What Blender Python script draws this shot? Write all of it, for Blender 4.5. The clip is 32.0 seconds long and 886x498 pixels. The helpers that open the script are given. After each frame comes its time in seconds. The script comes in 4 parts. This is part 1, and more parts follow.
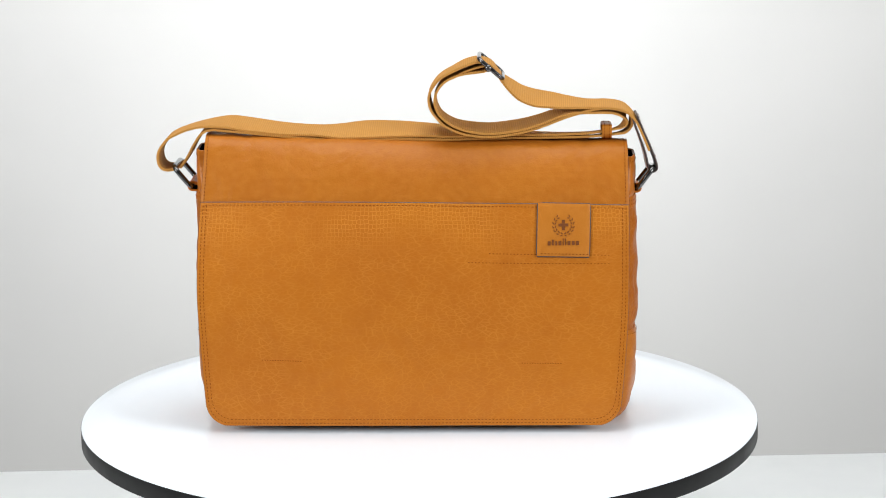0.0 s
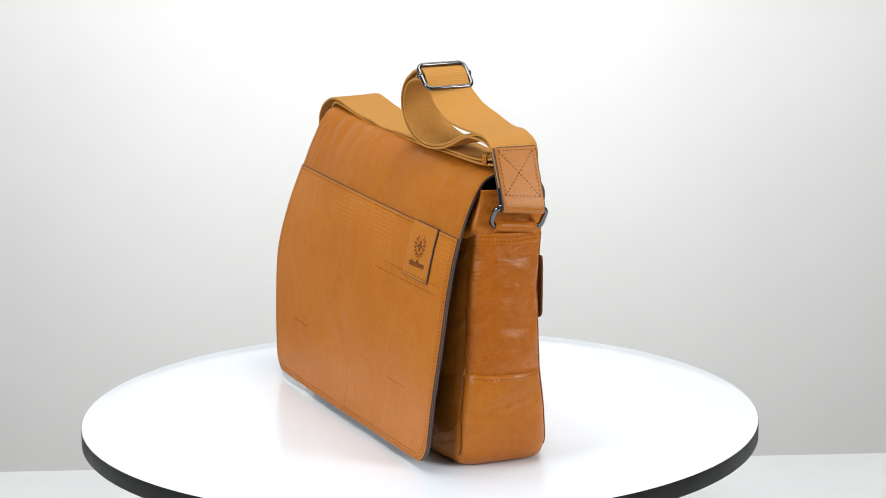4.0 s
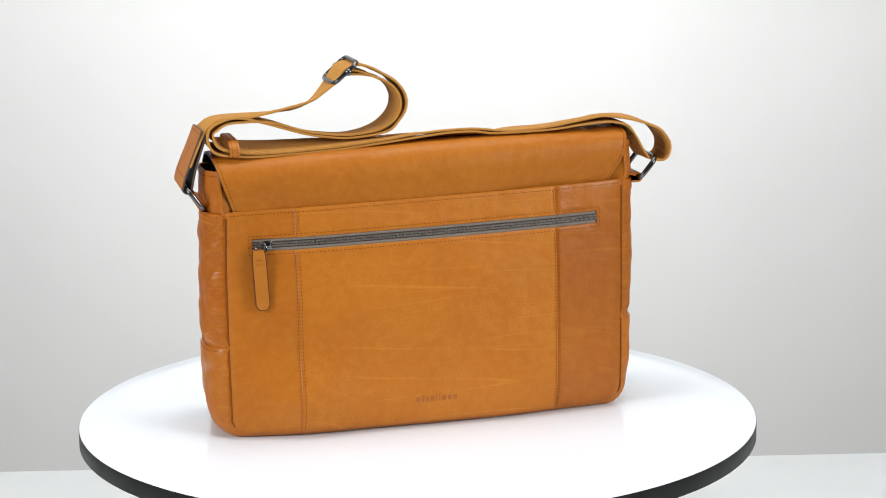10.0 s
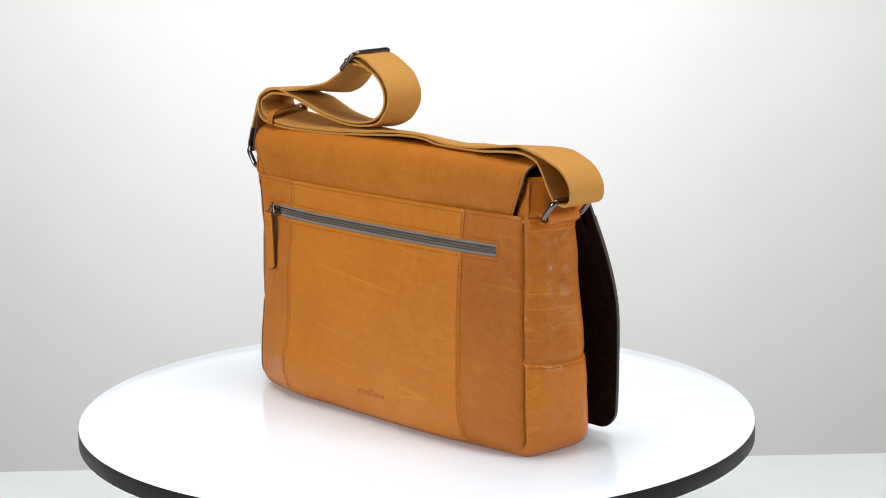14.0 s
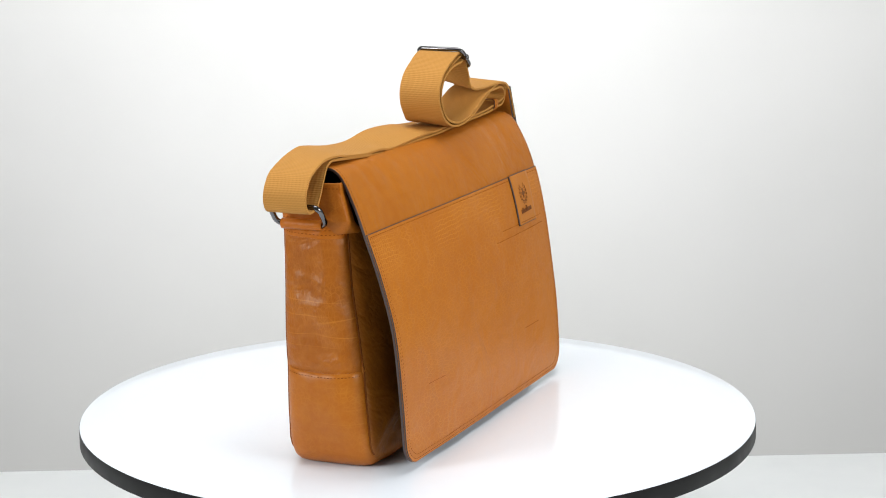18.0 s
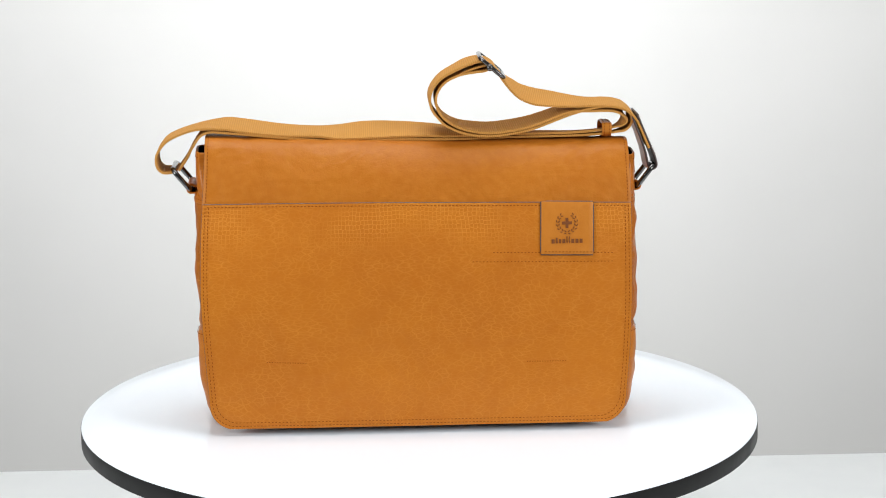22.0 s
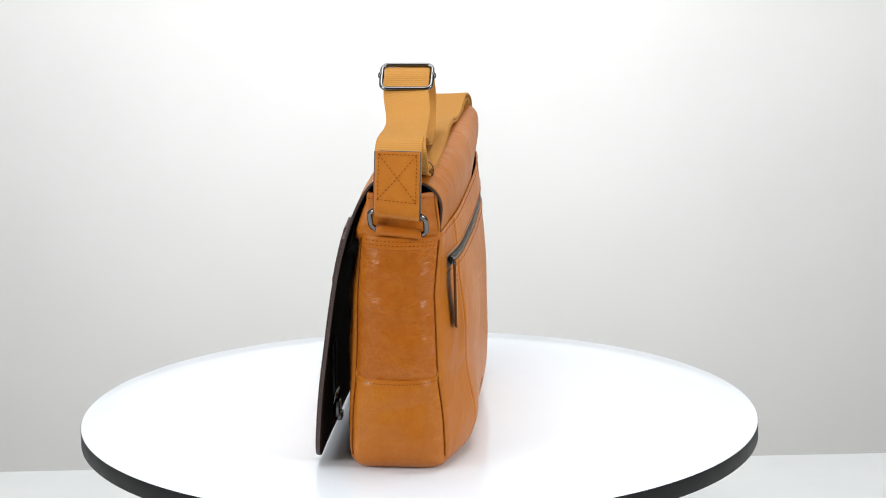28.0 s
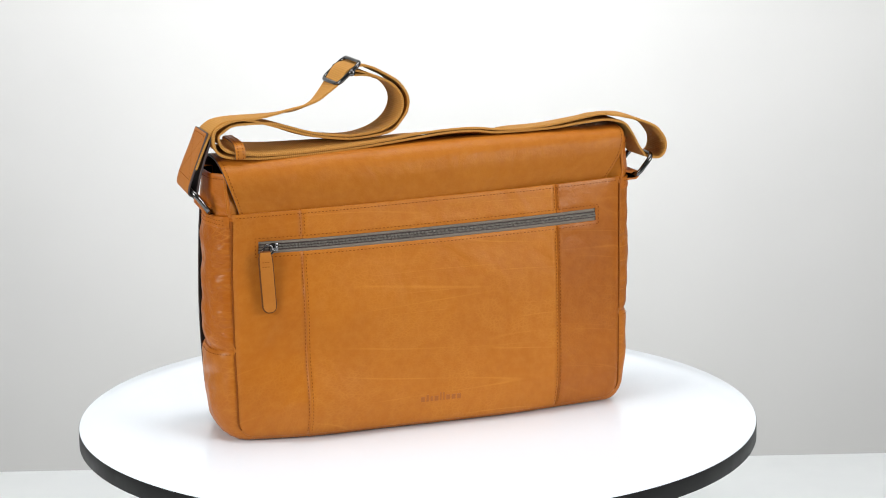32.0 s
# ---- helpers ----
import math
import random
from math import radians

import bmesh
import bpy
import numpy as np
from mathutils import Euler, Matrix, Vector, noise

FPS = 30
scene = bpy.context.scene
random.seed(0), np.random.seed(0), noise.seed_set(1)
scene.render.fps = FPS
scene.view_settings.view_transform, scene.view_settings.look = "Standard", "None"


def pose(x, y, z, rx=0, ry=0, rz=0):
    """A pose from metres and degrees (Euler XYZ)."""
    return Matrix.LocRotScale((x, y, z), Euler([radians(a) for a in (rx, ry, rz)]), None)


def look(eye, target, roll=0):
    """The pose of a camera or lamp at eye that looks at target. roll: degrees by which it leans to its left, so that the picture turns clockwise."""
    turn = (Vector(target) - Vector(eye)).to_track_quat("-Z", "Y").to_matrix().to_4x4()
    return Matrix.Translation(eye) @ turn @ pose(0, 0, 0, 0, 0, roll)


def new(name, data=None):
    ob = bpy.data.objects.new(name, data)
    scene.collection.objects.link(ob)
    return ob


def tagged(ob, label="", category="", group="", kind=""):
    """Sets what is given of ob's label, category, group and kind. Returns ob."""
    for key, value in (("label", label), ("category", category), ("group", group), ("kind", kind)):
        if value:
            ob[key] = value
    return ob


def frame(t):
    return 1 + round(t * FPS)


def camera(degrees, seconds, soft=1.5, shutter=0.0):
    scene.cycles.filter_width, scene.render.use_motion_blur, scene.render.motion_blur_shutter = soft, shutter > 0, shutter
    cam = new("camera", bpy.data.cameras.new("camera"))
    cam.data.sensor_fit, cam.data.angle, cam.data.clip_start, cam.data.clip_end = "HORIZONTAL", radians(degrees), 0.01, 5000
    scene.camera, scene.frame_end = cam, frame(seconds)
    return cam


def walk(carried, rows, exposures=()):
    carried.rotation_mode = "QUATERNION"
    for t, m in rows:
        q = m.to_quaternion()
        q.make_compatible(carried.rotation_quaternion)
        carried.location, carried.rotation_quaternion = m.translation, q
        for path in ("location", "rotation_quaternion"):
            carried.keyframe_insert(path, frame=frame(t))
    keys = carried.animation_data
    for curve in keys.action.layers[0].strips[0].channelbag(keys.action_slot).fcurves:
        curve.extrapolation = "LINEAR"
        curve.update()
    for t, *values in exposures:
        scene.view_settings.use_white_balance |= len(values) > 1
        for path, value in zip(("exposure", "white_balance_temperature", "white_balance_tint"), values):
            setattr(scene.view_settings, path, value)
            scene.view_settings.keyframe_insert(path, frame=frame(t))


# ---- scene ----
# A tan leather messenger bag turns on a white turntable in a small photo studio.
cam = camera(20.62, 32.0, soft=1.0)
EYE = Vector((0.0, -2.101, 0.5862))
AIM = EYE + Vector((0.01047, 0.97882, -0.20443))
VIEW = look(EYE, AIM, -0.597)
walk(cam, [(0.0, VIEW), (32.0, VIEW)])

TURN = 16.1838      # degrees a second, clockwise from above
YAW = -2.3          # how the bag stands on the disc at the start
AXLE = Vector((-0.0008, 0.0, 0.0))          # where the motor's axle stands
OFF = Vector((0.00097, 0.00104, 0.0))       # the disc is screwed on a little off its axle

# ---------------------------------------------------------------- light
scene.view_settings.exposure = 0.0
world = bpy.data.worlds.new("studio_air")
scene.world = world
world.use_nodes = True
world.node_tree.nodes["Background"].inputs[0].default_value = (0.95, 0.98, 1.0, 1)
world.node_tree.nodes["Background"].inputs[1].default_value = 0.3


def softbox(name, eye, aim, wide, high, watts, colour=(0.98, 0.99, 1.0)):
    data = bpy.data.lights.new(name, "AREA")
    data.shape, data.size, data.size_y = "RECTANGLE", wide, high
    data.energy, data.color = watts, colour
    lamp = new(name, data)
    lamp.matrix_world = look(eye, aim)
    return lamp


softbox("top_softbox", (0.0, 0.0, 1.72), (0, 0.0, 0.0), 1.3, 0.9, 23)
softbox("side_softbox", (-1.8, -1.25, 0.85), (0, 0, 0.12), 0.8, 0.9, 33.5)
softbox("side_softbox", (1.8, -1.25, 0.85), (0, 0, 0.12), 0.8, 0.9, 33)
# unseen lamp, added to brighten the backdrop and set its fall-off
softbox("added_backdrop_fill", (0.0, 0.66, 0.42), (0.0, 1.80, 0.36), 0.9, 0.15, 25.8)


# ---------------------------------------------------------------- materials
def material(name, colour, rough=0.5, metal=0.0, spec=0.5):
    m = bpy.data.materials.new(name)
    m.use_nodes = True
    b = m.node_tree.nodes["Principled BSDF"]
    b.inputs["Base Color"].default_value = (*colour, 1)
    b.inputs["Roughness"].default_value = rough
    b.inputs["Metallic"].default_value = metal
    b.inputs["Specular IOR Level"].default_value = spec
    return m


class Graph:
    """Short hand for the nodes of one material."""

    def __init__(self, m):
        self.m, self.t = m, m.node_tree
        self.b = self.t.nodes["Principled BSDF"]

    def node(self, kind, ins=(), **sets):
        n = self.t.nodes.new(kind)
        if "operation" in sets:
            n.operation = sets["operation"]
        if "feature" in sets:
            n.feature = sets["feature"]
        if "data_type" in sets:
            n.data_type = sets["data_type"]
        if "blend_type" in sets:
            n.blend_type = sets["blend_type"]
        for k, v in dict(ins).items():
            if isinstance(v, bpy.types.NodeSocket):
                self.t.links.new(v, n.inputs[k])
            else:
                n.inputs[k].default_value = v
        return n

    def place(self, scale=(1, 1, 1)):
        c = self.node("ShaderNodeTexCoord")
        return self.node("ShaderNodeMapping", {"Vector": c.outputs["Object"], "Scale": scale}).outputs[0]

    def noise(self, scale, detail=3.0, rough=0.55, at=None, stretch=(1, 1, 1), distort=0.0):
        return self.node("ShaderNodeTexNoise", {"Vector": at or self.place(stretch), "Scale": scale, "Detail": detail,
                                                "Roughness": rough, "Distortion": distort}).outputs[0]

    def ramp(self, value, lo, hi, a=0.0, b=1.0):
        return self.node("ShaderNodeMapRange", {"Value": value, "From Min": lo, "From Max": hi, "To Min": a, "To Max": b}).outputs[0]

    def math(self, op, a, b=0.0):
        return self.node("ShaderNodeMath", {0: a, 1: b}, operation=op).outputs[0]

    def mix(self, f, a, b, blend="MIX"):
        n = self.node("ShaderNodeMix", data_type="RGBA", blend_type=blend)
        for k, v in ((0, f), (6, a), (7, b)):
            if isinstance(v, bpy.types.NodeSocket):
                self.t.links.new(v, n.inputs[k])
            else:
                n.inputs[k].default_value = (*v, 1) if k else v
        return n.outputs[2]

    def put(self, name, value):
        self.t.links.new(value, self.b.inputs[name])

    def bump(self, layers):
        """layers: (height, strength, depth in metres)."""
        last = None
        for h, s, d in layers:
            n = self.node("ShaderNodeBump", {"Height": h, "Strength": s, "Distance": d})
            if last:
                self.t.links.new(last, n.inputs["Normal"])
            last = n.outputs[0]
        self.put("Normal", last)


def leather(name, base, dark, light, plane="x", cell=0.0045, aspect=(1, 1), tilt=0.0, veins=0.5, hair=0.00045, patch=(0.38, 0.62), weave=0.0, band=None,
            scars=0.0, scar_turn=(0.12, 0.25, -0.15), rough=0.36, spec=0.4, wrinkle=0.2, fold=(1, 1), crinkle=0.0, pebble=0.3, blotch=(0.3, 0.72), mottle=1.0, seed=0.0):
    """Waxed hide laid flat along x or y and up z, or along the flap: blotches, a net of paler creases between flat pebbles, pores, soft folds and old scars."""
    m = material(name, base, rough, spec=spec)
    g = Graph(m)
    g.b.inputs["Specular Tint"].default_value = (0.96, 1.0, 0.86, 1)
    c = g.node("ShaderNodeTexCoord")
    xyz = g.node("ShaderNodeSeparateXYZ", {0: c.outputs["Object"]})
    high = xyz.outputs[2]
    if plane == "flap":
        laid = g.node("ShaderNodeSeparateXYZ", {0: g.node("ShaderNodeUVMap").outputs[0]})
        run, rise = g.math("MULTIPLY", laid.outputs[0], 0.184), g.math("SUBTRACT", 0.45, laid.outputs[1])
    else:
        run, rise = (xyz.outputs[0], g.math("SUBTRACT", high, xyz.outputs[1])) if plane == "x" else (xyz.outputs[1], high)
    flat = g.node("ShaderNodeCombineXYZ", {0: g.math("ADD", run, seed), 1: g.math("ADD", rise, seed * 0.7)}).outputs[0]

    def moved(at, scale, far):
        n = g.node("ShaderNodeTexNoise", {"Vector": at, "Scale": scale, "Detail": 1.0}).outputs["Color"]
        n = g.node("ShaderNodeVectorMath", {0: n, 1: (far, far, 0.0)}, operation="MULTIPLY").outputs[0]
        return g.node("ShaderNodeVectorMath", {0: at, 1: n}, operation="ADD").outputs[0]

    def net(at, scale, loose=1.0):
        n = g.node("ShaderNodeTexVoronoi", feature="DISTANCE_TO_EDGE")
        n.voronoi_dimensions = "2D"
        g.t.links.new(at, n.inputs["Vector"])
        n.inputs["Scale"].default_value, n.inputs["Randomness"].default_value = scale, loose
        return n.outputs["Distance"]

    blot = g.noise(10, 4, 0.6, flat)
    fine = g.noise(130, 3, 0.6, flat)
    bent = moved(moved(flat, 6.0, 0.07), 70.0, 0.0028)
    skin = g.node("ShaderNodeMapping", {"Vector": bent, "Scale": (*aspect, 1), "Rotation": (0, 0, tilt)}).outputs[0]
    pebbles = net(skin, 1 / cell)
    small = net(g.node("ShaderNodeMapping", {"Vector": skin, "Location": (0.31, 0.17, 0), "Rotation": (0, 0, 0.6)}).outputs[0], 1.9 / cell)
    crease = g.math("MAXIMUM", g.ramp(pebbles, 0.0, 2 * hair / cell, 1.0, 0.0), g.ramp(small, 0.0, 2.2 * hair / cell, 0.55, 0.0))
    shown = g.ramp(g.noise(16, 3, 0.6, flat), *patch)
    crease = g.math("MULTIPLY", crease, g.math("MULTIPLY", shown, g.ramp(g.noise(75, 2, 0.5, flat), 0.3, 0.6, 0.25, 1.0)))
    if weave:
        square = g.node("ShaderNodeMapping", {"Vector": moved(flat, 25.0, 0.006), "Scale": (1.1, 1.0, 1)}).outputs[0]
        rows = net(moved(square, 160.0, 0.0008), 1 / 0.0036, 0.40)
        rows = g.math("MULTIPLY", g.ramp(rows, 0.0, 0.11, 1.0, 0.0), g.ramp(g.noise(14, 2, 0.5, flat), 0.36, 0.56))
        rows = g.math("MULTIPLY", g.math("MULTIPLY", rows, weave), g.ramp(high, band[0], band[1]))
        crease = g.math("MAXIMUM", crease, rows)
    tone = g.mix(g.ramp(blot, *blotch), dark, base)
    tone = g.mix(g.ramp(fine, 0.4, 0.8, 0.0, 0.22 * mottle), tone, light)
    tone = g.mix(g.math("MULTIPLY", crease, veins), tone, light)
    if scars:
        old = None
        for k, turn in enumerate(scar_turn):
            long = g.node("ShaderNodeMapping", {"Vector": moved(flat, 9.0, 0.004), "Scale": (0.06, 1, 1), "Rotation": (0, 0, -turn), "Location": (k * 0.37, k * 0.21, 0)}).outputs[0]
            line = g.ramp(g.math("ABSOLUTE", g.math("SUBTRACT", g.noise(20 + 5 * k, 0.6, 0.4, long), 0.5)), 0.0, 0.0062, 1.0, 0.0)
            line = g.math("MULTIPLY", line, g.ramp(g.noise(11 + k, 2, 0.5, g.node("ShaderNodeMapping", {"Vector": flat, "Location": (k, 0, 0)}).outputs[0]), 0.46, 0.64))
            old = g.math("MAXIMUM", old, line) if old else line
        tone = g.mix(g.math("MULTIPLY", old, scars), tone, light)
    tone = g.mix(g.ramp(g.noise(260, 2, 0.5, flat), 0.66, 0.78, 0.0, 0.4 * mottle), tone, dark)
    g.put("Base Color", tone)
    g.put("Roughness", g.math("ADD", g.ramp(blot, 0.3, 0.7, rough + 0.06, rough - 0.05), g.ramp(fine, 0.3, 0.7, -0.04, 0.05)))
    folds = g.noise(24, 2, 0.45, g.node("ShaderNodeMapping", {"Vector": flat, "Scale": (*fold, 1), "Rotation": (0, 0, 0.25)}).outputs[0], distort=1.0)
    ridges = g.math("ABSOLUTE", g.math("SUBTRACT", g.noise(85, 2.5, 0.6, skin), 0.5))
    g.bump([(folds, wrinkle, 0.009), (ridges, crinkle, 0.004), (g.ramp(pebbles, 0.0, 0.22), pebble, 0.0005), (g.ramp(small, 0.0, 0.25), pebble * 0.6, 0.0003), (fine, 0.2, 0.0005), (g.noise(520, 2, 0.6, flat), 0.22, 0.0003)])
    return m


TAN, DEEP, PALE = (0.47, 0.148, 0.0121), (0.415, 0.12, 0.00805), (0.66, 0.27, 0.040)
smooth_hide = leather("smooth_tan_leather", (0.435, 0.141, 0.0135), (0.375, 0.110, 0.0090), (0.56, 0.215, 0.030), plane="flap", cell=0.0028, veins=0.16, pebble=0.12, scars=0.12, scar_turn=(0.5, -0.4, 1.2), rough=0.41, spec=0.18, wrinkle=0.24, crinkle=0.16, mottle=1.4, seed=0.3)
pebbled_hide = leather("pebbled_tan_leather", TAN, DEEP, PALE, plane="flap", cell=0.0042, aspect=(0.55, 1.25), tilt=-0.45, veins=0.50, hair=0.00030, patch=(0.15, 0.75), weave=1.5, band=(0.150, 0.176), pebble=0.08, rough=0.39, spec=0.24, wrinkle=0.16, mottle=0.35, seed=1.9)
glossy_hide = leather("crinkled_tan_leather", (0.425, 0.113, 0.0080), (0.335, 0.0790, 0.0050), (0.63, 0.245, 0.036), plane="y", cell=0.0050, aspect=(0.7, 1.1), tilt=0.5, veins=0.46, hair=0.00030, patch=(0.34, 0.64), pebble=0.16, rough=0.34, spec=0.26, wrinkle=0.36, fold=(1.0, 1.7), crinkle=0.34, seed=2.9)
upper_hide = leather("creased_gusset_leather", (0.460, 0.130, 0.0098), (0.390, 0.101, 0.0070), (0.62, 0.235, 0.034), plane="y", cell=0.0050, veins=0.35, hair=0.00030, pebble=0.14, rough=0.38, spec=0.24, wrinkle=0.22, crinkle=0.22, seed=12.4)
crackled_hide = leather("crackled_tan_leather", (0.43, 0.127, 0.0105), (0.29, 0.073, 0.0055), (0.64, 0.25, 0.040), plane="y", cell=0.0034, aspect=(1.2, 0.55), tilt=0.5, veins=0.32, hair=0.00024, patch=(0.34, 0.66), pebble=0.14, scars=0.45, scar_turn=(0.9, 1.3, -0.5), rough=0.37, spec=0.28, wrinkle=0.45, fold=(1.0, 1.6), crinkle=0.34, blotch=(0.32, 0.66), seed=3.7)
front_hide = leather("creased_front_leather", (0.43, 0.131, 0.0115), (0.34, 0.092, 0.0069), (0.64, 0.25, 0.040), cell=0.006, veins=0.5, pebble=0.10, rough=0.36, spec=0.36, wrinkle=0.40, fold=(1.0, 1.6), crinkle=0.25, seed=8.3)
back_hide = leather("scarred_tan_leather", (0.478, 0.150, 0.0127), (0.428, 0.127, 0.0097), PALE, cell=0.0034, aspect=(0.7, 1.2), tilt=-0.2, veins=0.26, pebble=0.08, scars=0.36, scar_turn=(0.30, 0.42, 0.18), rough=0.40, spec=0.24, wrinkle=0.16, seed=4.1)
dark_hide = leather("reddish_tan_leather", (0.400, 0.113, 0.0096), (0.305, 0.0775, 0.0064), (0.58, 0.215, 0.03), cell=0.0036, veins=0.22, pebble=0.08, scars=0.30, scar_turn=(0.60, -0.75, 0.45), rough=0.38, spec=0.26, wrinkle=0.26, crinkle=0.10, seed=5.6)
plain_hide = leather("plain_tan_leather", (0.49, 0.171, 0.0184), (0.42, 0.134, 0.0126), (0.60, 0.235, 0.036), cell=0.003, veins=0.12, pebble=0.04, rough=0.42, spec=0.28, wrinkle=0.05, seed=6.2)
tab_hide = leather("tab_tan_leather", (0.47, 0.155, 0.0149), (0.39, 0.116, 0.0103), (0.60, 0.235, 0.036), plane="y", cell=0.003, veins=0.2, pebble=0.15, rough=0.38, spec=0.38, wrinkle=0.08, seed=6.6)
base_hide = leather("creased_tan_leather", (0.455, 0.139, 0.0117), (0.392, 0.112, 0.0090), (0.63, 0.25, 0.036), cell=0.0036, veins=0.20, pebble=0.05, scars=0.25, scar_turn=(0.1, 0.3, 0.5), rough=0.38, spec=0.26, wrinkle=0.24, crinkle=0.10, seed=7.7)
corner_hide = leather("creased_base_leather", (0.445, 0.131, 0.0105), (0.375, 0.101, 0.0078), (0.63, 0.25, 0.036), plane="y", cell=0.0045, veins=0.35, pebble=0.08, scars=0.35, scar_turn=(0.1, -0.5, 0.7), rough=0.37, spec=0.30, wrinkle=0.2, seed=9.1)
# back panel's leather, darkened in colour to imitate the shading of embossed letters
emboss_shade = leather("shade_darkened_embossing", (0.36, 0.102, 0.010), (0.34, 0.095, 0.009), (0.46, 0.145, 0.016), veins=0.1, pebble=0.05, rough=0.4, wrinkle=0.05, seed=6.2)

edge_paint = material("dark_edge_paint", (0.066, 0.045, 0.041), 0.45, spec=0.35)
cut_edge = material("cut_leather_edge", (0.13, 0.045, 0.012), 0.6, spec=0.15)
# dark brown for the shadow line in the side seams
seam_shade = material("dark_seam_shade", (0.22, 0.060, 0.007), 0.6, spec=0.12)
lining = material("dark_brown_lining", (0.016, 0.011, 0.010), 0.85, spec=0.06)
_g = Graph(lining)
_g.put("Base Color", _g.mix(_g.ramp(_g.noise(240, 3), 0.35, 0.7), (0.012, 0.008, 0.007), (0.026, 0.017, 0.014)))
_g.bump([(_g.noise(700, 2), 0.4, 0.0004)])
thread = material("brown_thread", (0.20, 0.050, 0.008), 0.8, spec=0.08)
stamp = material("stamped_brown_leather", (0.17, 0.055, 0.016), 0.5, spec=0.2)
gunmetal = material("polished_gunmetal", (0.15, 0.147, 0.147), 0.13, 1.0)
chrome = material("bright_chrome", (0.62, 0.62, 0.64), 0.10, 1.0)
_g = Graph(gunmetal)
_g.put("Roughness", _g.ramp(_g.noise(300, 3), 0.3, 0.7, 0.09, 0.2))
black_nylon = material("black_nylon", (0.012, 0.012, 0.013), 0.6)
tape = material("grey_zip_tape", (0.25, 0.215, 0.175), 0.75, spec=0.2)
_g = Graph(tape)
_g.bump([(_g.noise(900, 2), 0.5, 0.0003)])
teeth_metal = material("grey_zip_teeth", (0.28, 0.255, 0.22), 0.4, 0.6)


def webbing_material():
    m = material("tan_cotton_webbing", (0.47, 0.235, 0.060), 0.78, spec=0.25)
    g = Graph(m)
    uv = g.node("ShaderNodeUVMap").outputs[0]
    part_uv = g.node("ShaderNodeSeparateXYZ", {0: uv})
    along, across = part_uv.outputs[0], part_uv.outputs[1]
    rib = g.math("SINE", g.math("MULTIPLY", along, 2 * math.pi / 0.00185))
    weft = g.math("SINE", g.math("ADD", g.math("MULTIPLY", across, 2 * math.pi / 0.0012), g.math("MULTIPLY", along, math.pi / 0.00185)))
    cloth = g.math("ADD", g.math("MULTIPLY", rib, 0.34), g.math("MULTIPLY", weft, 0.24))
    h = g.math("ADD", g.math("MULTIPLY", cloth, 1.0), 0.5)
    blot = g.noise(45, 4, 0.6)
    col = g.mix(g.ramp(h, 0.0, 1.0), (0.44, 0.197, 0.036), (0.57, 0.280, 0.066))
    col = g.mix(g.ramp(blot, 0.35, 0.7, 0, 0.4), col, (0.49, 0.232, 0.048))
    selvedge = g.ramp(g.math("ABSOLUTE", across), 0.0177, 0.0184)
    twist = g.math("SINE", g.math("ADD", g.math("MULTIPLY", along, 2 * math.pi / 0.0017), g.math("MULTIPLY", across, 2 * math.pi / 0.0026)))
    cord = g.mix(g.ramp(twist, -0.7, 0.6), (0.45, 0.200, 0.037), (0.54, 0.262, 0.060))
    col = g.mix(selvedge, col, cord)
    g.put("Base Color", col)
    g.bump([(h, 0.38, 0.0006), (g.noise(1500, 2), 0.3, 0.0003)])
    return m


webbing = webbing_material()
disc_white = material("glossy_white_laminate", (0.86, 0.92, 0.98), 0.16, spec=0.32)
_g = Graph(disc_white)
_g.put("Roughness", _g.ramp(_g.noise(7, 4), 0.3, 0.75, 0.12, 0.22))
_g.put("Base Color", _g.mix(_g.ramp(_g.noise(60, 4, 0.7), 0.55, 0.75, 0, 0.5), (0.865, 0.925, 0.985), (0.845, 0.905, 0.965)))
rim_black = material("satin_black_edge", (0.008, 0.008, 0.008), 0.46, spec=0.16)
_g = Graph(rim_black)
_g.put("Roughness", _g.ramp(_g.noise(30, 3), 0.3, 0.7, 0.40, 0.52))
table_white = material("white_table_top", (0.74, 0.77, 0.80), 0.35)
_g = Graph(table_white)
_g.put("Base Color", _g.mix(_g.ramp(_g.noise(16, 5, 0.65), 0.3, 0.75), (0.785, 0.812, 0.812), (0.825, 0.847, 0.842)))
_g.bump([(_g.noise(220, 3), 0.06, 0.0005)])
paper = material("white_backdrop_paper", (0.80, 0.80, 0.79), 0.85, spec=0.2)
_g = Graph(paper)
_g.put("Base Color", _g.mix(_g.ramp(_g.noise(3.0, 4), 0.3, 0.7), (0.450, 0.450, 0.441), (0.470, 0.470, 0.461)))
_g.bump([(_g.noise(400, 2), 0.1, 0.0004)])
plaster = material("studio_wall_paint", (0.41, 0.41, 0.41), 0.8)
_g = Graph(plaster)
_g.put("Base Color", _g.mix(_g.ramp(_g.noise(4, 5), 0.3, 0.7), (0.38, 0.38, 0.38), (0.44, 0.44, 0.43)))
boards = material("grey_studio_floor", (0.25, 0.24, 0.23), 0.55)
_g = Graph(boards)
_g.put("Base Color", _g.mix(_g.ramp(_g.noise(9, 5), 0.3, 0.7), (0.21, 0.20, 0.19), (0.29, 0.28, 0.27)))


# ---------------------------------------------------------------- mesh helpers
def finish(bm, name, mats, smooth=True):
    bmesh.ops.recalc_face_normals(bm, faces=bm.faces)
    me = bpy.data.meshes.new(name)
    bm.to_mesh(me)
    bm.free()
    for m in mats if isinstance(mats, (list, tuple)) else [mats]:
        me.materials.append(m)
    if smooth:
        me.polygons.foreach_set("use_smooth", [True] * len(me.polygons))
        me.set_sharp_from_angle(angle=radians(50))
    return me


